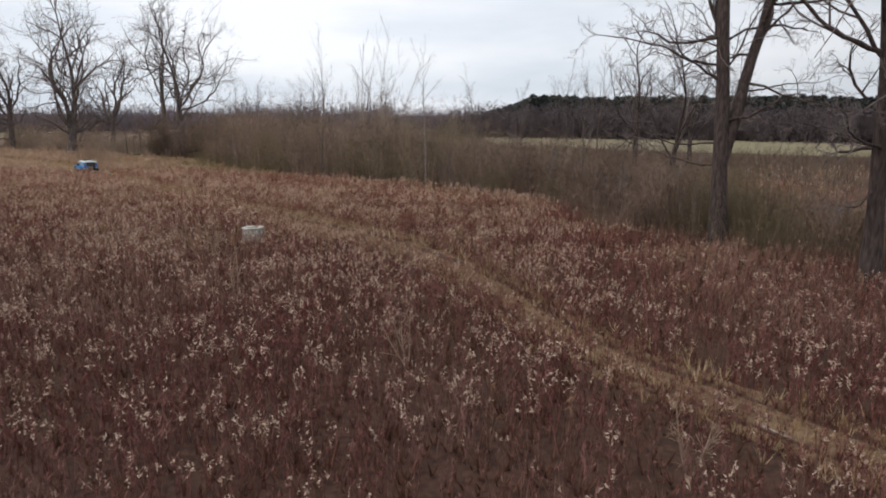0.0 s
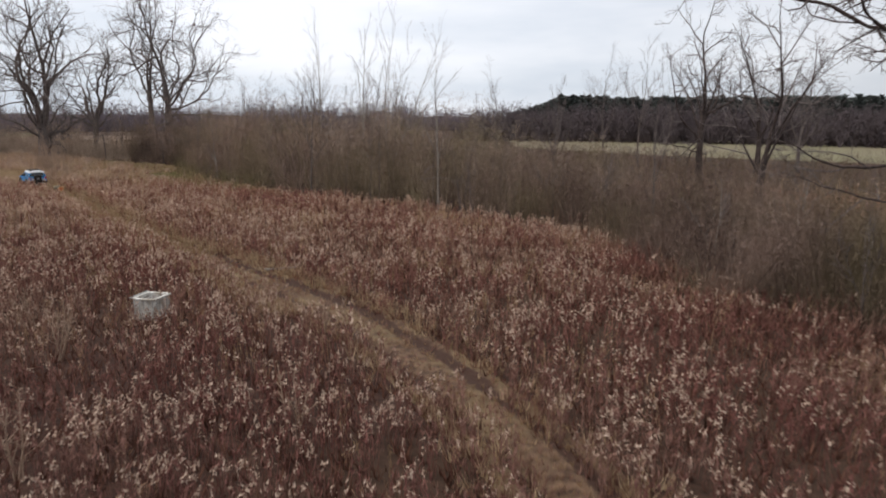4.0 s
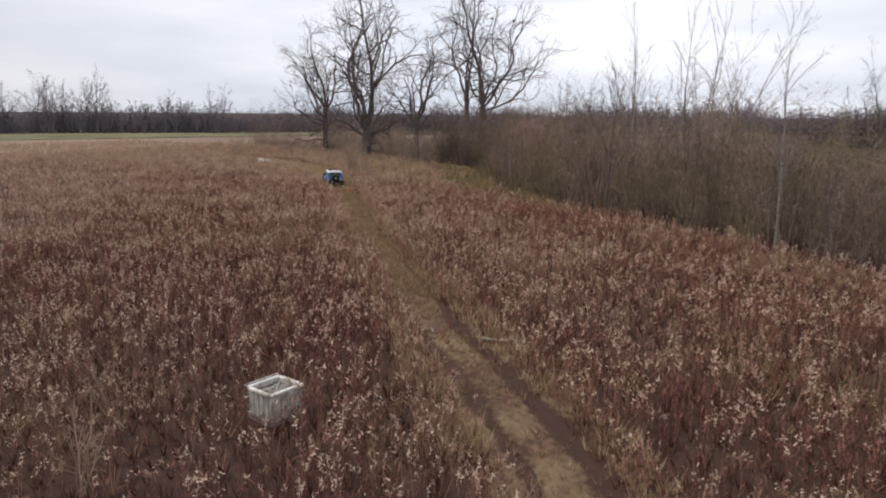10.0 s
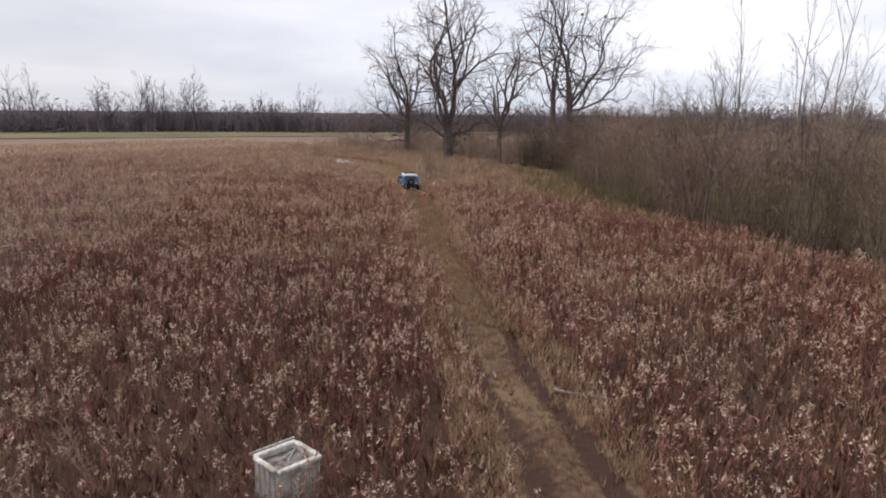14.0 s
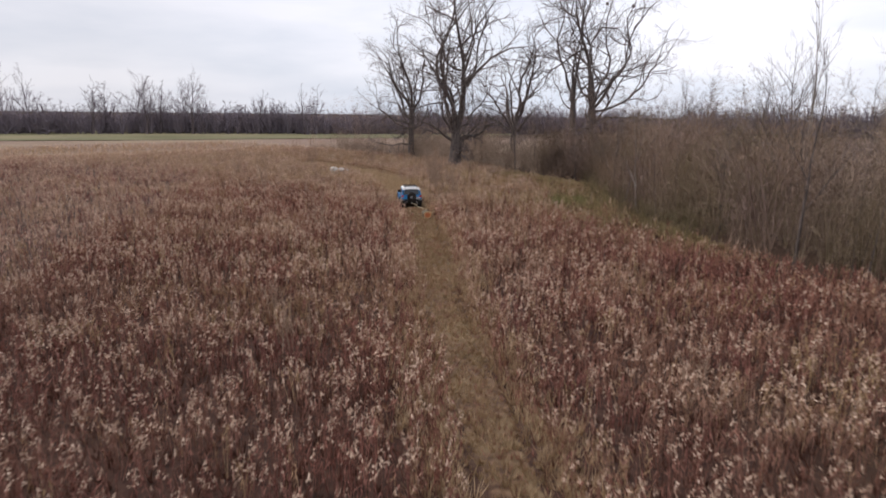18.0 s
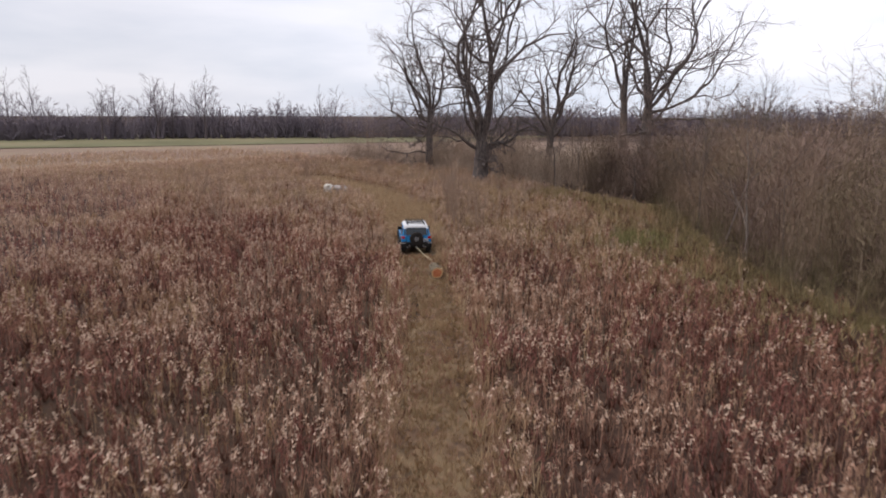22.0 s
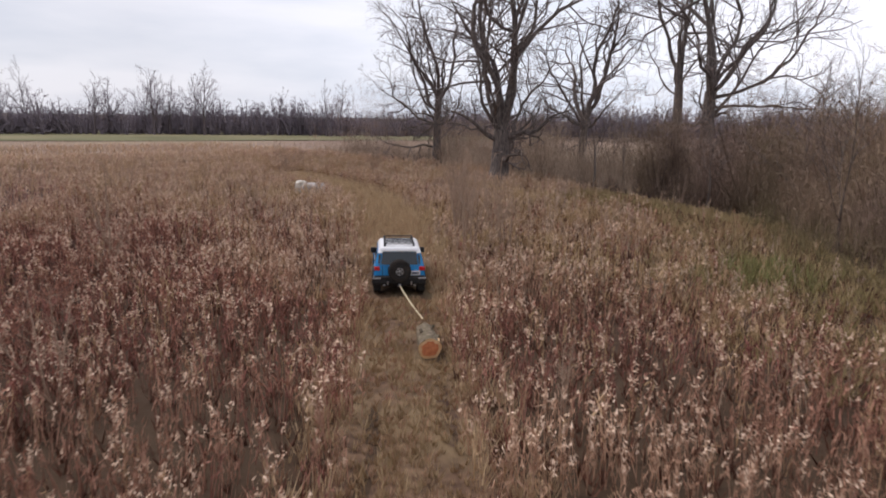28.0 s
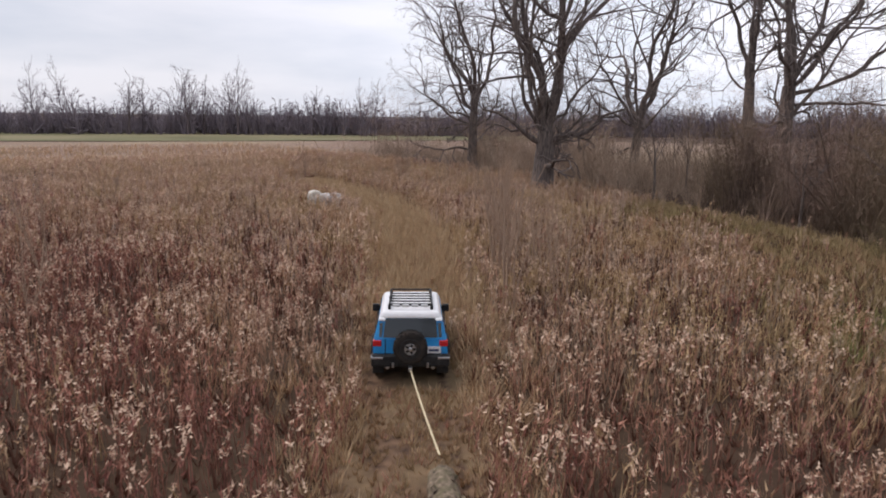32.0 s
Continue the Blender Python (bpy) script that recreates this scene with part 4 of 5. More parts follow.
def tufts(name, n, box, rule, height, fat, material, label, seed, blades=9):
    global rng
    rng = np.random.default_rng(seed)
    x, y = in_box(rng, n, *box) if len(box) == 4 else along_way(n, box[0], seed)
    keep = rule(x, y)
    x, y = x[keep], y[keep]
    scatter(name, [grass_tuft(rng, blades, 1.0, fat / height) for _ in range(10)], places(x, y), rng, height * rng.uniform(0.6, 1.25, len(x)), material, 0.1, None, label, "grass")


def along_way(n, half, seed):
    """Places strewn along the track's length within a half width."""
    rng = np.random.default_rng(seed)
    i = rng.integers(1, len(WAY) - 1, n)
    d = norm_rows(WAY[i + 1] - WAY[i - 1])
    s = rng.uniform(-half, half, n)
    return WAY[i, 0] + d[:, 1] * s + rng.normal(0, 0.15, n), WAY[i, 1] - d[:, 0] * s + rng.normal(0, 0.15, n)


def on_track(x, y):
    d, off = line_dist(x, y, [tuple(p) for p in WAY[::6]])
    fx, fy = x - CAR_AT[0], y - CAR_AT[1]
    ahead, across = -fx * sy + fy * cy, fx * cy + fy * sy
    under = ((ahead > -0.3) & (ahead < 4.8) & (np.abs(across) < 1.05)) | ((ahead > -6.5) & (ahead < -3.9) & (np.abs(across - 0.55) < 0.42))
    bare = np.where(np.abs(d - 0.78) < 0.3, 0.2, 0.75) * (0.4 + 1.1 * noise2(x, y, 4, 52)) + 0.5 * (y > 91)
    bare *= np.where(y < 36, 1.3, np.clip((y - 10) / 50, 0.4, 1))
    return (d < 1.75) & (rng.random(len(x)) < bare) & ~under


def on_lane(x, y):
    """The flattened far lane, but for the ground under the vehicle and the log."""
    d, off = line_dist(x, y, [tuple(p) for p in WAY[::6]])
    fx, fy = x - CAR_AT[0], y - CAR_AT[1]
    ahead, across = -fx * sy + fy * cy, fx * cy + fy * sy
    under = ((ahead > -0.3) & (ahead < 4.4) & (np.abs(across) < 1.0)) | ((ahead > -6.3) & (ahead < -4.4) & (np.abs(across - 0.55) < 0.32))
    return (y > 50) & (d < 1.35) & ~under & (rng.random(len(x)) < np.clip((y - 50) / 12, 0, 1) * (0.3 + 0.8 * noise2(x, y, 3, 54)))


def on_verge(x, y):
    free, d = open_ground(x, y)
    return ((free & (d < 3.0)) | (y > 91.5)) & (rng.random(len(x)) < np.clip((y - 24) / 20, 0.2, 1) * np.clip(3.2 * noise2(x, y, 3.2, 51) - 1.3, 0.05, 0.9) + 0.25 * (y > 70) + 0.25 * (y > 91.5) + 0.4 * ((y > 43) & (y < 60) & (np.abs(line_dist(x, y, TRAIL)[1] + 0.1) > 0.9)))


def in_fringe(x, y):
    free, d = open_ground(x, y)
    b, off = line_dist(x, y, BORDER)
    return free & (off < 0.5) & (b < 8.5) & (y > 83) & (x > -60) & (rng.random(len(x)) < (1.2 - b / 9) * np.clip((y - 82) / 8, 0.2, 1) * (0.4 + 0.9 * noise2(x, y, 3.5, 48)))


def in_patches(x, y):
    free, d = open_ground(x, y)
    b, off = line_dist(x, y, BORDER)
    return free & (off < -0.4) & (noise2(x, y, 22, 9) > 0.7) & (d < 55) & (rng.random(len(x)) < np.clip((y - 34) / 30, 0.03, 0.8))


def in_scrub(x, y):
    b, off = line_dist(x, y, EDGE)
    return (off > -2) & (x > 6) & (b < 38)


def near_field(x, y):
    free, d = open_ground(x, y)
    b, off = line_dist(x, y, BORDER)
    return free & (d < 20) & ((off < -0.4) | ((x > 7) & (y < 60)))


def olive_end(x, y):
    d, off = line_dist(x, y, EDGE[7:])
    return (off > -1.8) & (off < 4.0) & (x < -21)


tufts("weed_litter", 96000, (-92, 24, 11, 122), near_field, 0.52, 2.6, LITTER, "matted russet litter under the goldenrod, coloured dark as in shade", 87, 4)
rng = np.random.default_rng(88)
x, y = in_box(rng, 1500, -44, -18, 85, 122)
keep = olive_end(x, y)
x, y = x[keep], y[keep]
scatter("bramble_clumps", shrubs, places(x, y), rng, rng.uniform(1.2, 3.0, len(x)), BRAMBLE, 0.1, None, "olive-green brambles at the thicket's end", "brambles")
tufts("track_tufts", 15000, (1.7,), on_track, 0.30, 1.0, TRAMPLED, "short trampled tan grass on the track", 81)
tufts("swath_grass", 21000, (3.3,), lambda x, y: (y > 91.5) & on_verge(x, y), 0.5, 1.3, STRAW, "matted tan grass where the track opens out", 90, 8)
tufts("crown_grass", 12000, (1.15,), lambda x, y: on_track(x, y) & (y > 55), 0.34, 2.0, OLIVE, "olive grass on the crown between the ruts", 91, 7)
tufts("green_grass", 1200, (-42, -34, 96, 105), lambda x, y: np.hypot(x + 38.0, (y - 100.6) * 0.8) < 3.0 * rng.random(len(x)) ** 0.5, 0.8, 1.8, GREEN, "fresh green grass clump beside the brambles", 92, 9)
tufts("lane_grass", 17000, (1.3,), on_lane, 0.2, 1.7, TRAMPLED, "flattened tan and olive grass of the lane", 94, 8)
tufts("track_straw", 16000, (1.6,), lambda x, y: on_track(x, y) & (noise2(x, y, 2.8, 53) > 0.5) & (rng.random(len(x)) < np.clip((y - 42) / 20, 0.1, 1)), 0.3, 1.5, STRAW, "flattened straw on the track", 89, 7)
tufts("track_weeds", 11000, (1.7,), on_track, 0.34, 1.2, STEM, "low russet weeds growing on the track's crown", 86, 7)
tufts("verge_grass", 15000, (2.3,), on_verge, 0.66, 1.3, STRAW, "straw-coloured tall grass beside the ruts", 82)
tufts("fringe_grass", 56000, (-66, 4, 80, 135), in_fringe, 0.62, 2.2, FRINGE, "olive-green rank grass along the thicket", 83)
tufts("grass_patch", 60000, (-90, 20, 11, 130), in_patches, 0.75, 1.7, TAN, "patches of dry tan grass among the weeds", 84)
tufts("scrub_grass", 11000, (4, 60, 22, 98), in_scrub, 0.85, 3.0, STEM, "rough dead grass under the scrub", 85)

# ---- far woods ----
rng = np.random.default_rng(9)


def belt(name, centre, bearings, radii, spacing, heights, templates, material, label, category, vary=0.6, taper=0.0):
    xs, ys, hs = [], [], []
    for r in radii:
        b = np.arange(*bearings, math.degrees(spacing / r))
        b = b + rng.normal(0, math.degrees(spacing / r) * 0.4, len(b))
        rr = r + rng.normal(0, 4, len(b))
        xs.append(centre[0] - rr * np.sin(np.radians(b)))
        ys.append(centre[1] + rr * np.cos(np.radians(b)))
        hs.append(rng.uniform(*heights, len(b)) * (1 - vary / 2 + vary * noise2(xs[-1], ys[-1], 45, 5)))
        hs[-1] *= 1 - taper * (1 - np.clip((bearings[1] - b) / 4.0, 0, 1))
    x, y, h = (np.concatenate(a) for a in (xs, ys, hs))
    at = places(x, y)
    at[:, 2] += fall(x)
    scatter(name, templates, at, rng, h, material, 0.02, None, label, category)


def far_crown(rng, n, wide):
    """A bare tree far off: a thin stem and a domed haze of twigs."""
    a, u = rng.uniform(0, 2 * np.pi, n), rng.random(n)
    z = 0.12 + 0.86 * u
    r = wide * np.sqrt(np.clip(1 - ((z - 0.5) / 0.52) ** 2, 0.02, 1)) * np.sqrt(rng.random(n))
    at = np.stack([r * np.cos(a), r * np.sin(a), z], 1)
    way = norm_rows(np.stack([np.cos(a) * 0.6, np.sin(a) * 0.6, rng.uniform(0.1, 1.4, n)], 1))
    twig = slivers(at - way * 0.08, way, rng.uniform(0.16, 0.30, n) * (1.1 - 0.6 * u), rng.uniform(0.006, 0.015, n), rng)
    stem = slivers(np.zeros((2, 3)), np.array([[0, 0, 1.0], [0.03, 0, 1.0]]), np.array([0.85, 0.8]), np.array([0.035, 0.03]), rng)
    return joined(twig, stem)


wood = [far_crown(rng, 74, 0.24) for _ in range(10)]
copse = [sapling(rng, 1.0, 48, 0.85, 0.5, stems=5, bare=0.03) for _ in range(10)]
belt("far_woods", (-20, 60), (-6, 108), (312, 315, 319, 324, 330), 1.9, (8.6, 14.5), copse, FARWOOD, "far belt of bare woods, colour hazed to pale purple-brown", "woods", 0.6)
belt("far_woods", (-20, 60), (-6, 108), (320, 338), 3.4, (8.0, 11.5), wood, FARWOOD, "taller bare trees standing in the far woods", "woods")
belt("far_woods", (1, 0), (-58, 2), (236, 239, 242, 246, 250), 1.6, (10.4, 14.2), [sapling(rng, 1.0, 90, 0.55, 0.55, stems=5, bare=0.03) for _ in range(10)], NEARWOOD, "bare woods beyond the pale meadow", "woods", 0.2, 0.45)


def conifer(rng):
    """A dark pine: bare lower stem and a ragged domed crown of needle sprays."""
    n = 120
    a, z = rng.uniform(0, 2 * np.pi, n), rng.uniform(0.32, 0.97, n)
    r = 0.2 * np.sqrt(np.clip(1 - ((z - 0.5) / 0.5) ** 2, 0.03, 1)) * rng.uniform(0.3, 1.0, n)
    at = np.stack([r * np.cos(a), r * np.sin(a), z], 1)
    way = norm_rows(np.stack([np.cos(a), np.sin(a), rng.uniform(-0.2, 0.7, n)], 1))
    crown = slivers(at - way * 0.05, way, rng.uniform(0.07, 0.12, n), rng.uniform(0.06, 0.11, n), rng)
    stem = slivers(np.zeros((2, 3)), np.array([[0, 0, 1.0], [0, 0, 1.0]]), np.array([0.9, 0.9]), np.array([0.03, 0.03]), rng)
    return joined(crown, stem)


belt("pine_wood", (1, 0), (-58, -2.0), (262, 267, 273, 280, 288), 2.0, (13.4, 15.0), [conifer(rng) for _ in range(10)], CONIFER, "dark green pine wood over the meadow", "woods", 0.06, 0.4)
for k, bearing in enumerate([68.0, 66.5, 62.7, 61.8, 59.9, 59.2, 58.3, 56.7, 56.1, 51.3, 50.2, 48.0, 47.2]):
    b = radians(bearing)
    far = 345 + 8 * math.sin(k * 2.1)
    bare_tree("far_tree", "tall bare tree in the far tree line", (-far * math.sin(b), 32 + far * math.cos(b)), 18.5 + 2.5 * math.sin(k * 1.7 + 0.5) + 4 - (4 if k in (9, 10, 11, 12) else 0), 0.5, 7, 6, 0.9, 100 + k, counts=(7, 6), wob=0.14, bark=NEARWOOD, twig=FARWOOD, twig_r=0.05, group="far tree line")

# ---- the off-road vehicle ----
def paint(name, colour, rough, coat=0.0, metal=0.0, spec=0.5):
    return surface(name, tuple(c * 0.9 for c in colour), colour, 6.0, rough, 0, metal=metal, spec=spec, coat=coat)


BLUE = surface("blue_paint", (0.010, 0.235, 0.55), (0.014, 0.30, 0.66), 5.0, 0.42, 0, patch=(0.03, 0.15, 0.38), patch_scale=1.6, coat=0.3, spec=0.4, patch_at=(0.55, 0.75))
WHITE = paint("white_paint", (0.90, 0.90, 0.90), 0.4, 0.3)
BLACK = surface("black_plastic", (0.012, 0.012, 0.013), (0.035, 0.033, 0.032), 8.0, 0.6)
RUBBER = surface("muddy_rubber", (0.012, 0.012, 0.012), (0.055, 0.042, 0.034), 5.0, 0.85, 0.3)
GLASS = paint("tinted_glass", (0.012, 0.016, 0.018), 0.06, 0.6)
STEEL = paint("brushed_alloy", (0.45, 0.45, 0.46), 0.4, 0, 0.9)
RED = paint("red_lens", (0.55, 0.015, 0.02), 0.2, 0.5)
PLATE = paint("plate_white", (0.75, 0.75, 0.75), 0.5)
INK = paint("plate_ink", (0.05, 0.06, 0.12), 0.6)
LAMP = paint("clear_lens", (0.6, 0.6, 0.6), 0.15, 0.5)


def box_bm(x0, x1, y0, y1, z0, z1, bevel=0.02, top=(0, 0, 0, 0)):
    """A box with softened edges; top: how far its upper edges draw in (left, right, back, front)."""
    bm = bmesh.new()
    l, r, b, f = top
    vs = [bm.verts.new(p) for p in ((x0, y0, z0), (x1, y0, z0), (x1, y1, z0), (x0, y1, z0), (x0 + l, y0 + b, z1), (x1 - r, y0 + b, z1), (x1 - r, y1 - f, z1), (x0 + l, y1 - f, z1))]
    for q in ((3, 2, 1, 0), (4, 5, 6, 7), (0, 1, 5, 4), (1, 2, 6, 5), (2, 3, 7, 6), (3, 0, 4, 7)):
        bm.faces.new([vs[i] for i in q])
    if bevel:
        bmesh.ops.bevel(bm, geom=bm.edges[:], offset=bevel, segments=2, profile=0.5, affect="EDGES")
    return bm


def slab_bm(points, thick):
    """A flat pane through four points, thickened along its normal."""
    bm = bmesh.new()
    p = [Vector(q) for q in points]
    n = (p[1] - p[0]).cross(p[2] - p[0]).normalized() * thick
    a = [bm.verts.new(q + n) for q in p]
    b = [bm.verts.new(q - n) for q in p]
    k = len(p)
    bm.faces.new(a)
    bm.faces.new(b[::-1])
    for i in range(k):
        bm.faces.new((a[i], b[i], b[(i + 1) % k], a[(i + 1) % k]))
    bmesh.ops.recalc_face_normals(bm, faces=bm.faces[:])
    return bm


def lathe_bm(profile, sides, axis="x"):
    """A turned shape round the x axis from (along, radius) pairs."""
    bm = bmesh.new()
    rings = []
    for s, r in profile:
        ring = []
        for k in range(sides):
            a = 2 * math.pi * k / sides
            c = (s, r * math.cos(a), r * math.sin(a)) if axis == "x" else (r * math.cos(a), s, r * math.sin(a))
            ring.append(bm.verts.new(c))
        rings.append(ring)
    for a, b in zip(rings, rings[1:]):
        for k in range(sides):
            bm.faces.new((a[k], a[(k + 1) % sides], b[(k + 1) % sides], b[k]))
    bm.faces.new(rings[0])
    bm.faces.new(rings[-1])
    bmesh.ops.recalc_face_normals(bm, faces=bm.faces[:])
    for f in bm.faces:
        f.smooth = len(f.verts) == 4
    return bm


def rod_bm(a, b, r, sides=8):
    bm = bmesh.new()
    a, b = Vector(a), Vector(b)
    bmesh.ops.create_cone(bm, cap_ends=True, segments=sides, radius1=r, radius2=r, depth=(b - a).length)
    turn = (b - a).to_track_quat("Z", "Y").to_matrix().to_4x4()
    bmesh.ops.transform(bm, matrix=Matrix.Translation((a + b) / 2) @ turn, verts=bm.verts)
    return bm


def wheel(parent, name, at, axis, outward, r=0.41, w=0.27, label="muddy off-road wheel"):
    """Tyre with shoulder lugs, and a five-spoked alloy rim."""
    hub = part(name, lathe_bm([(-w / 2, r * 0.62), (-w / 2, r * 0.86), (-w * 0.42, r * 0.97), (-w * 0.2, r), (w * 0.2, r), (w * 0.42, r * 0.97), (w / 2, r * 0.86), (w / 2, r * 0.62)], 30, axis), RUBBER, parent, label)
    hub.location = at
    lugs = bmesh.new()
    for k in range(24):
        for s in (-1, 1):
            a = 2 * math.pi * (k + 0.25 * s) / 24
            q = bmesh.ops.create_cube(lugs, size=1)["verts"]
            m = Matrix.Rotation(a, 4, "X") @ Matrix.Translation((s * w * 0.28, 0, r)) @ Matrix.Diagonal((w * 0.4, 0.06, 0.03, 1))
            if axis == "y":
                m = Matrix.Rotation(radians(90), 4, "Z") @ m
            bmesh.ops.transform(lugs, matrix=m, verts=q)
    part("tread", lugs, RUBBER, hub)
    o = outward * w / 2
    rim = lathe_bm([(o * 0.4, r * 0.6), (o * 1.03, r * 0.64), (o * 1.06, r * 0.58), (o * 0.72, r * 0.52), (o * 0.7, 0.01)], 24, axis)
    part("rim", rim, STEEL if name == "wheel" else BLACK, hub, "alloy rim")
    spokes = bmesh.new()
    for k in range(5):
        a = 2 * math.pi * k / 5 + 0.3
        q = bmesh.ops.create_cube(spokes, size=1)["verts"]
        m = Matrix.Rotation(a, 4, "X") @ Matrix.Translation((o * 0.9, 0, r * 0.3)) @ Matrix.Diagonal((0.03, 0.055, r * 0.52, 1))
        if axis == "y":
            m = Matrix.Rotation(radians(90), 4, "Z") @ m
        bmesh.ops.transform(spokes, matrix=m, verts=q)
    part("spokes", spokes, STEEL if name == "wheel" else BLACK, hub)
    return hub


def off_roader(at, turn):
    car = thing("off_road_vehicle", "bright blue boxy off-roader with white roof and rack on the track", "car", (*at, 0), turn)
    car.scale = (0.94, 0.94, 0.94)
    # lower body with wheel arches
    prof = [(0.10, 0.62), (0.04, 0.78), (0.06, 1.14), (2.9, 1.17), (3.08, 1.15), (4.30, 1.07), (4.44, 0.98), (4.48, 0.62), (4.40, 0.52)]
    for cyy, sgn in ((3.62, 1), (0.92, 1)):
        for k in range(9):
            a = math.pi * k / 8
            prof.append((cyy + 0.50 * math.cos(a), 0.46 + 0.48 * math.sin(a)))
    bm = bmesh.new()
    vs = [bm.verts.new((-0.92, py, pz)) for py, pz in prof]
    face = bm.faces.new(vs)
    ext = bmesh.ops.extrude_face_region(bm, geom=[face])
    bmesh.ops.translate(bm, vec=(1.84, 0, 0), verts=[v for v in ext["geom"] if isinstance(v, bmesh.types.BMVert)])
    for v in bm.verts:
        if v.co.z > 1.1:
            v.co.x *= 0.965
        if v.co.y > 4.2:
            v.co.x *= 0.93
    bmesh.ops.recalc_face_normals(bm, faces=bm.faces[:])
    bmesh.ops.bevel(bm, geom=[e for e in bm.edges if abs(e.verts[0].co.x - e.verts[1].co.x) < 0.2], offset=0.035, segments=2, affect="EDGES")
    part("body", bm, BLUE, car, "blue painted lower body")
    part("chassis", box_bm(-0.7, 0.7, 0.3, 4.2, 0.34, 0.66, 0.02), BLACK, car)
    # cabin
    part("cabin", box_bm(-0.885, 0.885, 0.06, 2.92, 1.13, 1.66, 0.03, (0.12, 0.12, 0.14, 0.52)), BLUE, car, "blue cabin pillars")
    roof = box_bm(-0.785, 0.785, 0.15, 2.42, 1.635, 1.80, 0.06, (0.10, 0.10, 0.07, 0.2))
    part("roof", roof, WHITE, car, "white painted roof")
    # panes stand a little proud of the pillars
    for s in (-1, 1):
        lo, hi = s * 0.876, s * 0.786
        part("front_side_window", slab_bm([(lo, 1.50, 1.19), (lo, 2.64, 1.19), (hi, 2.22, 1.60), (hi, 1.52, 1.60)], 0.012), GLASS, car, "dark tinted side window")
        part("rear_side_window", slab_bm([(lo, 0.36, 1.19), (lo, 0.98, 1.19), (hi, 1.0, 1.58), (hi, 0.47, 1.58)], 0.012), GLASS, car, "dark tinted side window")
        part("door_seam", slab_bm([(s * 0.905, 1.38, 0.66), (s * 0.905, 1.40, 0.66), (s * 0.892, 1.40, 1.14), (s * 0.892, 1.38, 1.14)], 0.006), BLACK, car)
        part("door_seam", slab_bm([(s * 0.91, 2.70, 0.66), (s * 0.91, 2.72, 0.66), (s * 0.895, 2.72, 1.14), (s * 0.895, 2.70, 1.14)], 0.006), BLACK, car)
        part("door_handle", box_bm(s * 0.92 - 0.02, s * 0.92 + 0.02, 1.48, 1.68, 1.0, 1.045, 0.008), BLACK, car)
        part("mirror", box_bm(min(s * 0.86, s * 1.05), max(s * 0.86, s * 1.05), 2.40, 2.53, 1.18, 1.38, 0.03), BLACK, car, "black door mirror")
        part("rocker", box_bm(min(s * 0.72, s * 0.96), max(s * 0.72, s * 0.96), 1.46, 3.1, 0.42, 0.56, 0.03), BLACK, car, "black side step")
        for cyy in (0.92, 3.62):
            arch = Tubes()
            a = np.linspace(-0.15, math.pi + 0.15, 13)
            arch.add(np.stack([np.full(13, s * 0.925), cyy + 0.51 * np.cos(a), 0.46 + 0.5 * np.sin(a)], 1), np.full(13, 0.055), 6)
            part("wheel_arch", arch.mesh("wheel_arch", BLACK), BLACK, car, "black plastic wheel arch")
            wheel(car, "wheel", (s * 0.80, cyy, 0.41), "x", s)
        part("tail_light", box_bm(min(s * 0.70, s * 0.91), max(s * 0.70, s * 0.91), 0.015, 0.2, 0.98, 1.13, 0.02), RED, car, "red tail light")
        part("headlight", box_bm(s * 0.62 - 0.12, s * 0.62 + 0.12, 4.38, 4.475, 0.78, 0.98, 0.04), LAMP, car, "round clear headlight")
        part("tow_ring", rod_bm((s * 0.42, -0.13, 0.50), (s * 0.42, -0.13, 0.62), 0.03), STEEL, car, "steel recovery ring")
        part("mud_flap", box_bm(s * 0.80 - 0.14, s * 0.80 + 0.14, 0.36, 0.385, 0.18, 0.55, 0.004), BLACK, car)
        part("exhaust_tip" if s > 0 else "recovery_hook", rod_bm((s * 0.55, -0.06, 0.47), (s * 0.55, 0.25, 0.47), 0.045), STEEL, car, "bright steel")
    part("rear_window", slab_bm([(-0.66, 0.076, 1.19), (0.66, 0.076, 1.19), (0.61, 0.186, 1.64), (-0.61, 0.186, 1.64)], 0.012), GLASS, car, "wide dark rear window")
    part("windscreen", slab_bm([(-0.77, 2.88, 1.20), (0.77, 2.88, 1.20), (0.70, 2.45, 1.60), (-0.70, 2.45, 1.60)], 0.012), GLASS, car, "dark windscreen")
    for s in (-1, 1):
        part("rear_shoulder", box_bm(min(s * 0.60, s * 0.775), max(s * 0.60, s * 0.775), 0.10, 0.42, 1.60, 1.66, 0.02, (0.01, 0.01, 0.03, 0.0)), WHITE, car, "white rear corner of the roof")
        part("quarter_window", slab_bm([(s * 0.69, 0.072, 1.20), (s * 0.80, 0.10, 1.20), (s * 0.74, 0.175, 1.53), (s * 0.665, 0.155, 1.53)], 0.01), GLASS, car, "narrow dark rear corner window")
        part("bumper_guard", box_bm(min(s * 0.66, s * 0.955), max(s * 0.66, s * 0.955), -0.118, 0.1, 0.70, 0.76, 0.015), STEEL, car, "grey strip on the bumper corner")
    part("tailgate_seam", slab_bm([(-0.62, 0.036, 0.80), (-0.60, 0.036, 0.80), (-0.60, 0.05, 1.16), (-0.62, 0.05, 1.16)], 0.006), BLACK, car)
    part("rear_bumper", box_bm(-0.95, 0.95, -0.11, 0.24, 0.50, 0.80, 0.05), BLACK, car, "black steel rear bumper")
    part("front_bumper", box_bm(-0.90, 0.90, 4.36, 4.62, 0.48, 0.72, 0.05), BLACK, car, "black front bumper")
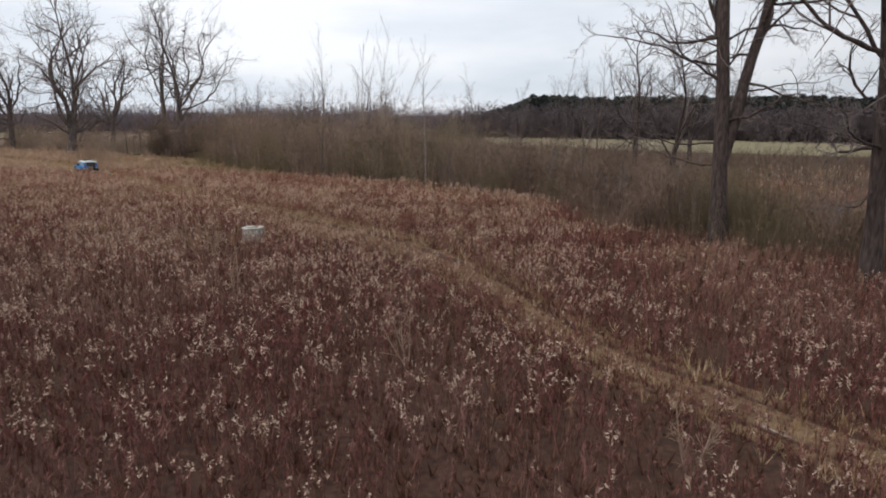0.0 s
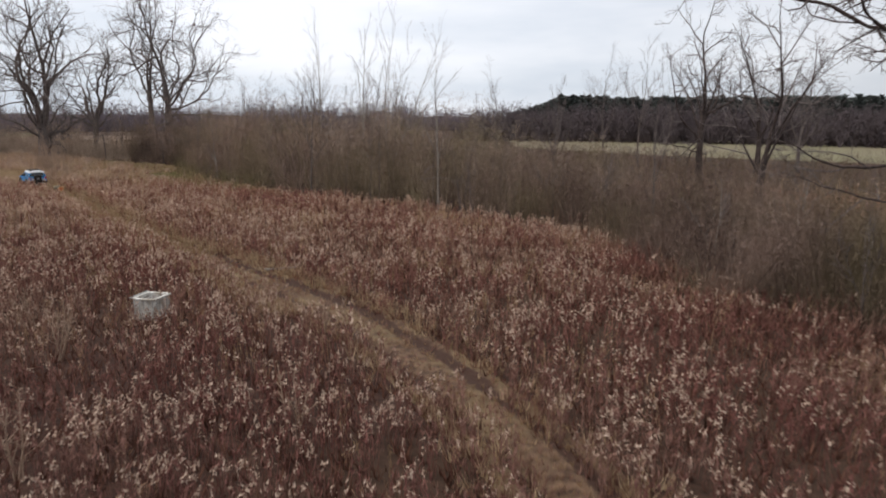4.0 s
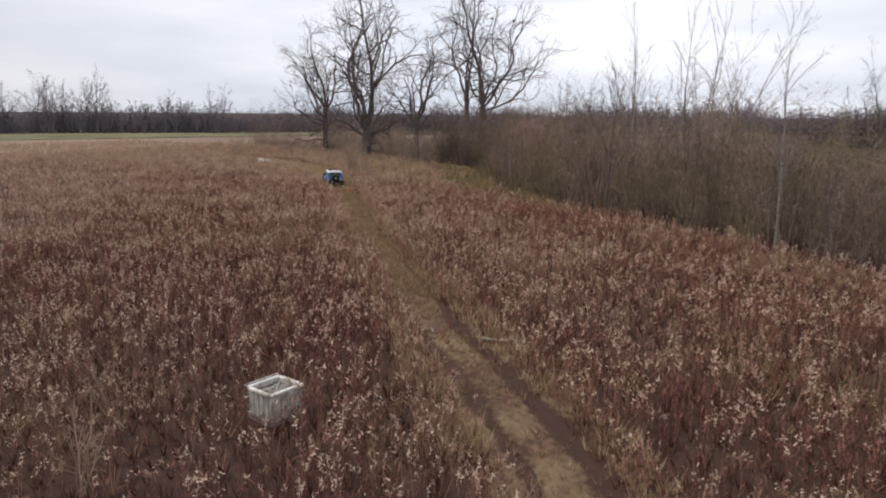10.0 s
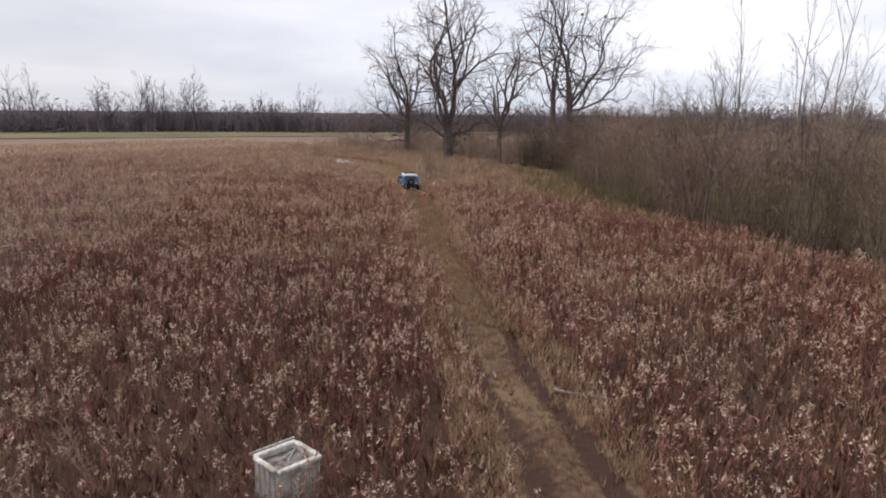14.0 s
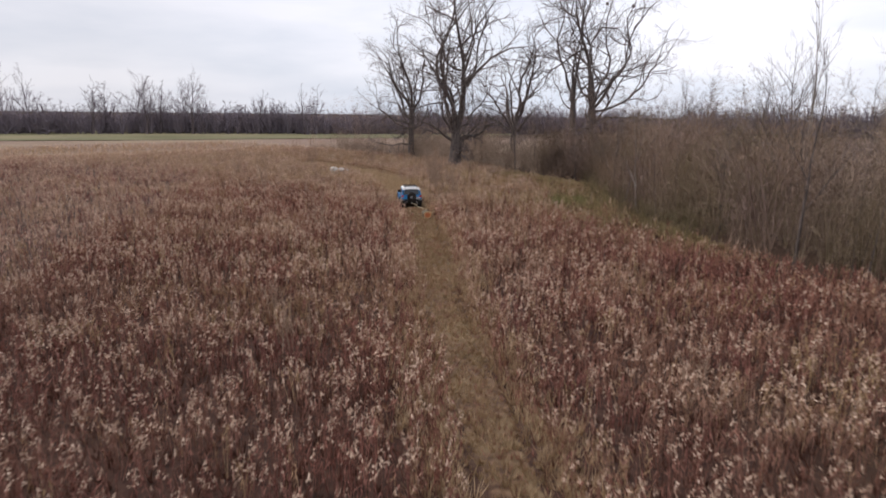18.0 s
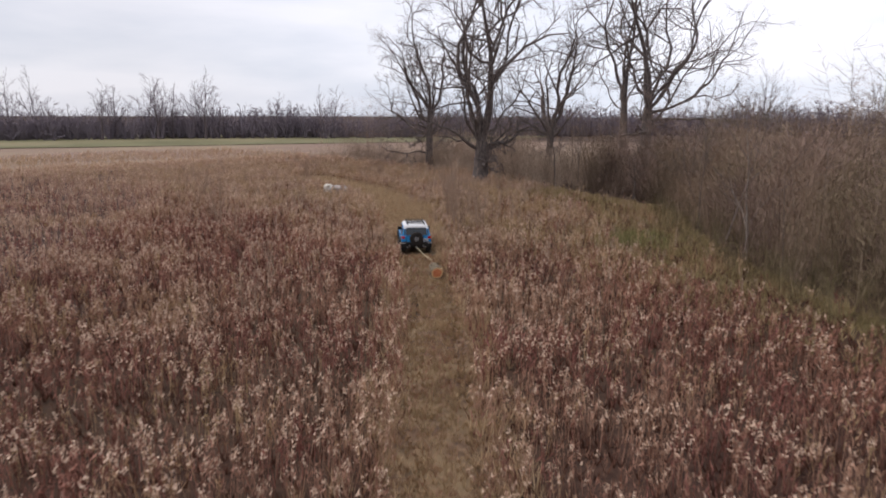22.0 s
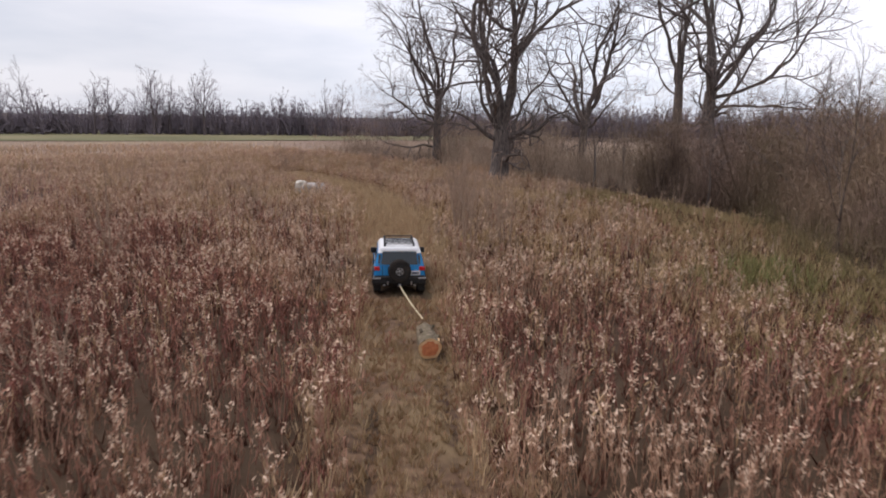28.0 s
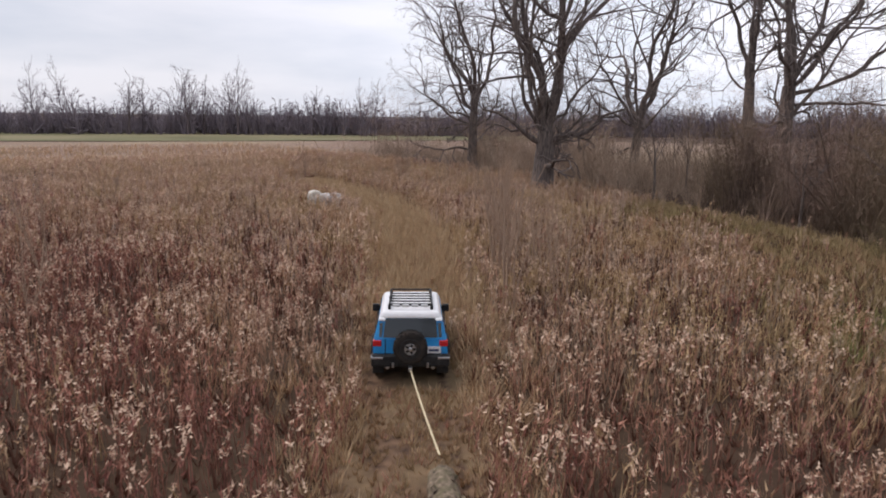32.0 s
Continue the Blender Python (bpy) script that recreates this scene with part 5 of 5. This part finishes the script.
    part("grille", box_bm(-0.48, 0.48, 4.42, 4.495, 0.76, 1.0, 0.02), BLACK, car, "black front grille")
    part("tow_hitch", box_bm(-0.05, 0.05, -0.26, 0.1, 0.44, 0.54, 0.012), STEEL, car, "steel tow hitch")
    plate = part("number_plate", box_bm(0.40, 0.74, -0.022, 0.03, 0.82, 0.98, 0.004), PLATE, car, "white plate with unreadable marks")
    part("plate_marks", box_bm(0.45, 0.69, -0.027, -0.022, 0.87, 0.93, 0), INK, plate)
    spare = wheel(car, "spare_wheel", (0.0, -0.13, 1.0), "y", -1, 0.40, 0.24, "black spare wheel on the tailgate")
    part("hub_badge", lathe_bm([(-0.14, 0.001), (-0.14, 0.048), (-0.1, 0.06)], 20, "y"), STEEL, spare, "bright round hub cap")
    part("hub_ring", lathe_bm([(-0.122, 0.128), (-0.128, 0.13), (-0.128, 0.14), (-0.122, 0.142)], 28, "y"), STEEL, spare, "bright ring of the spare wheel")
    part("wiper", rod_bm((-0.05, 0.06, 1.2), (0.45, 0.12, 1.36), 0.01), BLACK, car)
    rack = part("roof_rack", rod_bm((-0.52, 0.42, 1.915), (-0.52, 1.98, 1.915), 0.022), BLACK, car, "black tubular roof rack")
    part("rail", rod_bm((0.52, 0.42, 1.915), (0.52, 1.98, 1.915), 0.022), BLACK, rack)
    part("rail", rod_bm((-0.52, 0.42, 1.915), (0.52, 0.42, 1.915), 0.022), BLACK, rack)
    part("rail", rod_bm((-0.52, 1.98, 1.915), (0.52, 1.98, 1.915), 0.022), BLACK, rack)
    for k in range(5):
        part("crossbar", box_bm(-0.52, 0.52, 0.66 + 0.26 * k, 0.72 + 0.26 * k, 1.855, 1.88, 0.006), BLACK, rack)
    for k in range(4):
        part("spot_lamp", box_bm(-0.44 + 0.23 * k, -0.27 + 0.23 * k, 0.36, 0.42, 1.87, 1.94, 0.012), LAMP, rack, "pale lens at the rack's rear bar")
    for px in (-0.52, 0.52):
        for py in (0.46, 1.27, 1.94):
            part("rack_foot", box_bm(px - 0.035, px + 0.035, py - 0.05, py + 0.05, 1.77, 1.915, 0.01), BLACK, rack)
        part("lower_rail", rod_bm((px, 0.42, 1.86), (px, 1.98, 1.86), 0.016), BLACK, rack)
    return car


off_roader(CAR_AT, CAR_TURN)


def beside_car(across, ahead, z=0.0):
    return Vector((CAR_AT[0] + across * cy - ahead * sy, CAR_AT[1] + across * sy + ahead * cy, z))


# ---- the towed log and its strap ----
LOG_BARK = surface("mossy_bark", (0.045, 0.033, 0.024), (0.33, 0.255, 0.18), 11.0, 0.95, 1.0, patch=(0.14, 0.12, 0.07), patch_scale=6.0)
LOG_WOOD = surface("fresh_cut_wood", (0.62, 0.36, 0.17), (0.76, 0.52, 0.29), 5.0, 0.8, 0.3, stretch=(1, 1, 1))
LOG_HEART = surface("red_heartwood", (0.46, 0.135, 0.055), (0.66, 0.25, 0.11), 9.0, 0.8, 0.3)
STRAP = surface("pale_webbing", (0.52, 0.42, 0.25), (0.74, 0.64, 0.44), 20.0, 0.8)


def cut_log(at, turn, length, r):
    rng = np.random.default_rng(3)
    log = thing("log", "short thick mossy log with a fresh orange saw cut", "log", at, turn)
    n, sides = 13, 26
    lump = np.array([1 + 0.07 * math.sin(2 * a + 1) + 0.045 * math.sin(5 * a) for a in np.linspace(0, 2 * math.pi, sides, endpoint=False)])
    body = bmesh.new()
    rings = []
    for i in range(n):
        s = i / (n - 1)
        rr = r * (1.08 - 0.30 * s) * lump * (1 + rng.normal(0, 0.018, sides))
        rings.append([body.verts.new((rr[k] * math.cos(2 * math.pi * k / sides), length * s, r + rr[k] * math.sin(2 * math.pi * k / sides))) for k in range(sides)])
    for a, b in zip(rings, rings[1:]):
        for k in range(sides):
            body.faces.new((a[k], b[k], b[(k + 1) % sides], a[(k + 1) % sides])).smooth = True
    bark = part("bark", body, LOG_BARK, log, "grey-green mossy bark")
    for name, y, scale, m, lbl in (("cut_face", 0.0, 0.985, LOG_WOOD, "pale orange sawn sapwood"), ("heartwood", -0.006, 0.72, LOG_HEART, "red-brown heartwood"), ("far_cut", length, 0.72, LOG_WOOD, "sawn far end")):
        bm = bmesh.new()
        wob = 1 + (rng.normal(0, 0.05, sides) if name == "heartwood" else 0 * lump)
        q = r * 1.06 * scale * lump * wob
        ring = [bm.verts.new((q[k] * math.cos(2 * math.pi * k / sides), y, r + q[k] * math.sin(2 * math.pi * k / sides))) for k in range(sides)]
        mid = bm.verts.new((0.03, y - (0.012 if y < 1 else -0.012), r + 0.02))
        for k in range(sides):
            bm.faces.new((ring[k], ring[(k + 1) % sides], mid))
        part(name, bm, m, log, lbl)
    # knots and broken branch stubs
    for k, (a, s, ln) in enumerate(((0.9, 0.7, 0.09), (2.2, 0.5, 0.08), (0.3, 0.45, 0.08))):
        p = Vector((r * 0.9 * math.cos(a), length * s, r + r * 0.9 * math.sin(a)))
        part("stub", rod_bm(p, p + Vector((math.cos(a), 0.5, math.sin(a))) * ln, 0.05, 7), LOG_BARK, log)
    part("split_wood", box_bm(0.17, 0.30, -0.015, 0.42, r + 0.03, r + 0.21, 0.03, (0.05, 0.06, 0.02, 0.2)), LOG_WOOD, log, "torn pale yellow splinter")
    return log


LOG_TAIL = beside_car(0.57, -6.27)
cut_log((*LOG_TAIL.xy, 0.03), CAR_TURN + 1.5, 1.6, 0.27)
bm = bmesh.new()
a, b = beside_car(0, -0.23, 0.47), beside_car(0.51, -4.38, 0.53)
last = None
for k in range(15):
    s = k / 14
    p = a.lerp(b, s) - Vector((0, 0, 0.05 * math.sin(math.pi * s)))
    w = Vector((cy, sy, 0)) * 0.018
    row = [bm.verts.new(p + w), bm.verts.new(p - w), bm.verts.new(p - w - Vector((0, 0, 0.014))), bm.verts.new(p + w - Vector((0, 0, 0.014)))]
    if last:
        for i in range(4):
            bm.faces.new((last[i], last[(i + 1) % 4], row[(i + 1) % 4], row[i]))
    last = row
strap = part("tow_strap", bm, STRAP, None)
tagged(strap, "taut pale yellow webbing strap from hitch to log", "strap")
choker = Tubes()
ca = np.linspace(0, 2 * np.pi, 17)
mid = beside_car(0.53, -4.9, 0.30)
choker.add(np.stack([mid.x + 0.25 * np.cos(ca) * cy, mid.y + 0.25 * np.cos(ca) * sy, 0.30 + 0.25 * np.sin(ca)], 1), np.full(17, 0.022), 6)
part("choker_loop", choker.mesh("choker_loop", STRAP), STRAP, strap, "strap looped round the log's end")

# ---- the cut-open white tote ----
TOTE_WHITE = surface("weathered_plastic", (0.50, 0.46, 0.40), (0.92, 0.89, 0.82), 3.0, 0.7, 0.4, patch=(0.36, 0.30, 0.23), patch_scale=3.0, stretch=(4, 4, 0.5))
CAGE = surface("dull_cage_steel", (0.24, 0.23, 0.21), (0.50, 0.49, 0.46), 12.0, 0.7, metal=0.2)
DARK = surface("dark_debris", (0.06, 0.05, 0.045), (0.34, 0.30, 0.27), 7.0, 0.95, 0.6)


def tote(at, turn):
    ob = thing("water_tote", "weathered white plastic tote with cut-open top in weeds", "container", (*at, 0.0), turn)
    w, d, h = 0.50, 0.46, 0.86
    for nm, x0, x1, y0, y1 in (("wall_panel", -w, w, -d, -d + 0.05), ("wall_panel", -w, w, d - 0.05, d), ("wall_panel", -w, -w + 0.05, -d + 0.05, d - 0.05), ("wall_panel", w - 0.05, w, -d + 0.05, d - 0.05)):
        part(nm, box_bm(x0, x1, y0, y1, 0.12, h, 0.018), TOTE_WHITE, ob)
    part("pallet", box_bm(-w - 0.02, w + 0.02, -d - 0.02, d + 0.02, 0.0, 0.12, 0.01), CAGE, ob)
    part("inner_floor", box_bm(-w + 0.05, w - 0.05, -d + 0.05, d - 0.05, 0.68, 0.74, 0), DARK, ob, "dark debris inside")
    for s in (-1, 1):
        part("rim", box_bm(-w - 0.02, w + 0.02, s * d - 0.07, s * d + 0.05, h - 0.06, h + 0.03, 0.03), TOTE_WHITE, ob, "rounded white rim")
        part("rim", box_bm(s * w - 0.07, s * w + 0.05, -d + 0.06, d - 0.06, h - 0.06, h + 0.028, 0.03), TOTE_WHITE, ob, "rounded white rim")
        for k in range(5):
            px = -w + 0.08 + k * (2 * w - 0.16) / 4
            part("cage_bar", rod_bm((px, s * (d + 0.03), 0.1), (px, s * (d + 0.03), h - 0.05), 0.011, 5), CAGE, ob)
            py = -d + 0.08 + k * (2 * d - 0.16) / 4
            part("cage_bar", rod_bm((s * (w + 0.03), py, 0.1), (s * (w + 0.03), py, h - 0.05), 0.011, 5), CAGE, ob)
        for z in (0.35, 0.68):
            part("cage_bar", rod_bm((-w - 0.03, s * (d + 0.045), z), (w + 0.03, s * (d + 0.045), z), 0.011, 5), CAGE, ob)
    part("top_slat", box_bm(-w - 0.05, w + 0.05, d + 0.06, d + 0.12, h + 0.0, h + 0.05, 0.01), CAGE, ob, "dark bar along the back rim")
    part("top_slat", rod_bm((-0.3, 0.1, h - 0.16), (0.40, 0.28, h - 0.1), 0.025), CAGE, ob)
    part("top_slat", rod_bm((-0.1, -0.1, h - 0.16), (0.4, 0.3, h - 0.08), 0.025), CAGE, ob)


tote(TOTE, 82.0)
rng = np.random.default_rng(93)
ang, away = rng.uniform(0, 2 * np.pi, 50), rng.uniform(0.70, 1.1, 50)
scatter("tote_weeds", [goldenrod(rng, 3, 9, 6, 1.0)[0] for _ in range(8)], places(TOTE[0] + away * np.cos(ang), TOTE[1] + away * np.sin(ang)), rng, rng.uniform(0.3, 0.55, 50), STEM, 0.08, None, "dead weeds crowding round the white tote", "weeds")


HEAP_GREY = surface("dirty_grey_plastic", (0.34, 0.33, 0.32), (0.62, 0.60, 0.58), 3.0, 0.7, 0.4, patch=(0.28, 0.24, 0.20), patch_scale=2.0)


def pale_heap(at, turn):
    """A collapsed pale bag of rubble lying in the weeds."""
    rng = np.random.default_rng(8)
    ob = thing("collapsed_tote", "slumped grey-white plastic tote lying in the weeds", "container", (*at, 0), turn)
    for k, (px, py, sx, sy2, sz, m) in enumerate(((0.32, 0, 0.9, 0.72, 0.88, HEAP_GREY), (-0.72, 0.1, 0.46, 0.48, 1.0, TOTE_WHITE))):
        bm = bmesh.new()
        bmesh.ops.create_icosphere(bm, subdivisions=3, radius=1)
        for v in bm.verts:
            q = v.co
            f = max(abs(q.x), abs(q.y), abs(q.z)) ** -0.55
            lump = 1 + 0.09 * noise.noise(q * 2.1 + Vector((k * 5, 0, 0)))
            v.co = Vector((px + q.x * sx * f * lump, py + q.y * sy2 * f * lump, max(-0.03, (q.z * f * lump * 0.55 + 0.5) * sz)))
        for f in bm.faces:
            f.smooth = True
        part("slumped_wall" if k == 0 else "folded_corner", bm, m, ob, "" if k == 0 else "whiter folded corner")


pale_heap(HEAP, 38.0)

# ---- bare shrubs and sticks in the field ----
rng = np.random.default_rng(12)


def bare_shrub(at, height, stems, pale, seed):
    rng = np.random.default_rng(seed)
    bark = twig = SUCKER
    whips, fine = [], Tubes()
    for s in range(stems):
        a = rng.uniform(0, 2 * np.pi)
        lean = rng.uniform(0.03, 0.2 if pale else 0.55)
        line = limb_line(rng, (rng.normal(0, 0.08 + 0.12 * pale), rng.normal(0, 0.08 + 0.12 * pale), -0.05), (lean * math.cos(a), lean * math.sin(a), 1), height * rng.uniform(0.65, 1.05), 6, 0.07, 0.02)
        whips.append(Tubes())
        whips[-1].add(line, np.linspace(0.028, 0.008, 7) * (height / 2.2) ** 0.5, 5)
        for k in range(9):
            t = rng.uniform(0.25, 0.97)
            i = min(int(t * 6), 5)
            p = line[i] + (line[i + 1] - line[i]) * (t * 6 - i)
            sub = limb_line(rng, p, side_way(rng, unit(line[i + 1] - line[i]), rng.uniform(25, 60)), height * rng.uniform(0.14, 0.34) * (1.2 - t), 3, 0.1, 0.06)
            fine.add(sub, np.linspace(0.012, 0.006, 4), 3)
            for _ in range(3):
                j = int(rng.integers(1, 3))
                tw = limb_line(rng, sub[j], side_way(rng, unit(sub[j] - sub[j - 1]), 45), height * rng.uniform(0.05, 0.13), 2, 0.1, 0.05)
                fine.add(tw, np.linspace(0.006, 0.003, 3), 3)
    ob = thing("bare_shrub", "tall grey leafless suckers beside the track" if pale else "small leafless shrub among dead weeds", "shrub", (*at, 0), 0, "shrubs in the field")
    for tube in whips:
        part("stem", tube.mesh("stem", bark), bark, ob)
    tagged(part("crown", fine.mesh("crown", twig), twig, ob), kind="stuff")


FIELD_SHRUBS = [(-0.5, 21.3, 2.3, 4), (-1.5, 27.2, 2, 4), (-12.5, 37.9, 2.3, 5), (-45, 77.1, 2.6, 4), (-78, 94, 4, 5), (-57, 83.6, 2.5, 5), (-15, 40.5, 1.9, 3), (6.3, 14.6, 2, 4), (-29, 60, 1.9, 4), (-14, 62.5, 1.8, 4), (-66, 96, 2.6, 4), (-61.5, 85.5, 4, 4), (-3.5, 33.5, 1.7, 4), (-9, 30.5, 1.9, 4), (-84, 112, 2.8, 5), (-92, 118, 3.2, 5), (-88, 106, 2.4, 4), (-97, 124, 3.4, 6), (-80, 120, 2.6, 5), (-101, 112, 2.8, 4), (-86, 126, 3.0, 6), (-94, 104, 2.5, 4), (-106, 128, 3.4, 5), (-76, 114, 2.2, 4)]
PALE_SHRUBS = [(-4.3, 40.6, 1.9, 3), (-25.5, 58, 2.1, 4), (-41.5, 73.5, 2.4, 4), (-36.6, 83.4, 1.8, 4)]
SUCKERS = [(-48.4, 95.2, 4.8, 6), (-50.6, 97.2, 5.2, 8), (-53.6, 101.2, 5, 7), (-49.6, 98.8, 4.2, 6), (-56.5, 104.5, 4.8, 6), (-47.6, 97, 3.6, 6), (-52, 99.5, 4.6, 7)]
for pale, shrubs_here in ((0, FIELD_SHRUBS), (1, PALE_SHRUBS), (1, SUCKERS)):
    for k, (x, y, h, n) in enumerate(shrubs_here):
        bare_shrub((x, y), h, int(n), pale, 300 + k + 20 * pale + int(-x))


def stick(at, turn, length, r, seed, label):
    rng = np.random.default_rng(seed)
    t = Tubes()
    line = limb_line(rng, (0, 0, r), (1, 0, 0.02), length, 6, 0.06, 0)
    line[:, 2] = np.abs(line[:, 2] - r) + r + 0.05
    t.add(line, np.linspace(r, r * 0.5, 7), 7)
    t.add(limb_line(rng, line[3], (0.6, 0.7, 0.1), length * 0.3, 3, 0.08, 0), np.linspace(r * 0.6, r * 0.25, 4), 6)
    ob = new("fallen_branch", t.mesh("fallen_branch", PALE_BARK))
    ob.matrix_world = pose(*at, 0, 0, turn)
    tagged(ob, label, "branch")


stick((-9.9, 51.0, 0), -5, 1.7, 0.06, 1, "pale broken branch lying beside the rut")
stick((-11.7, 50.7, 0), 120, 0.5, 0.04, 2, "thin pale stick on the track")
stick((8.8, 17.1, 0), -50, 0.9, 0.05, 3, "pale broken branch on the track verge")
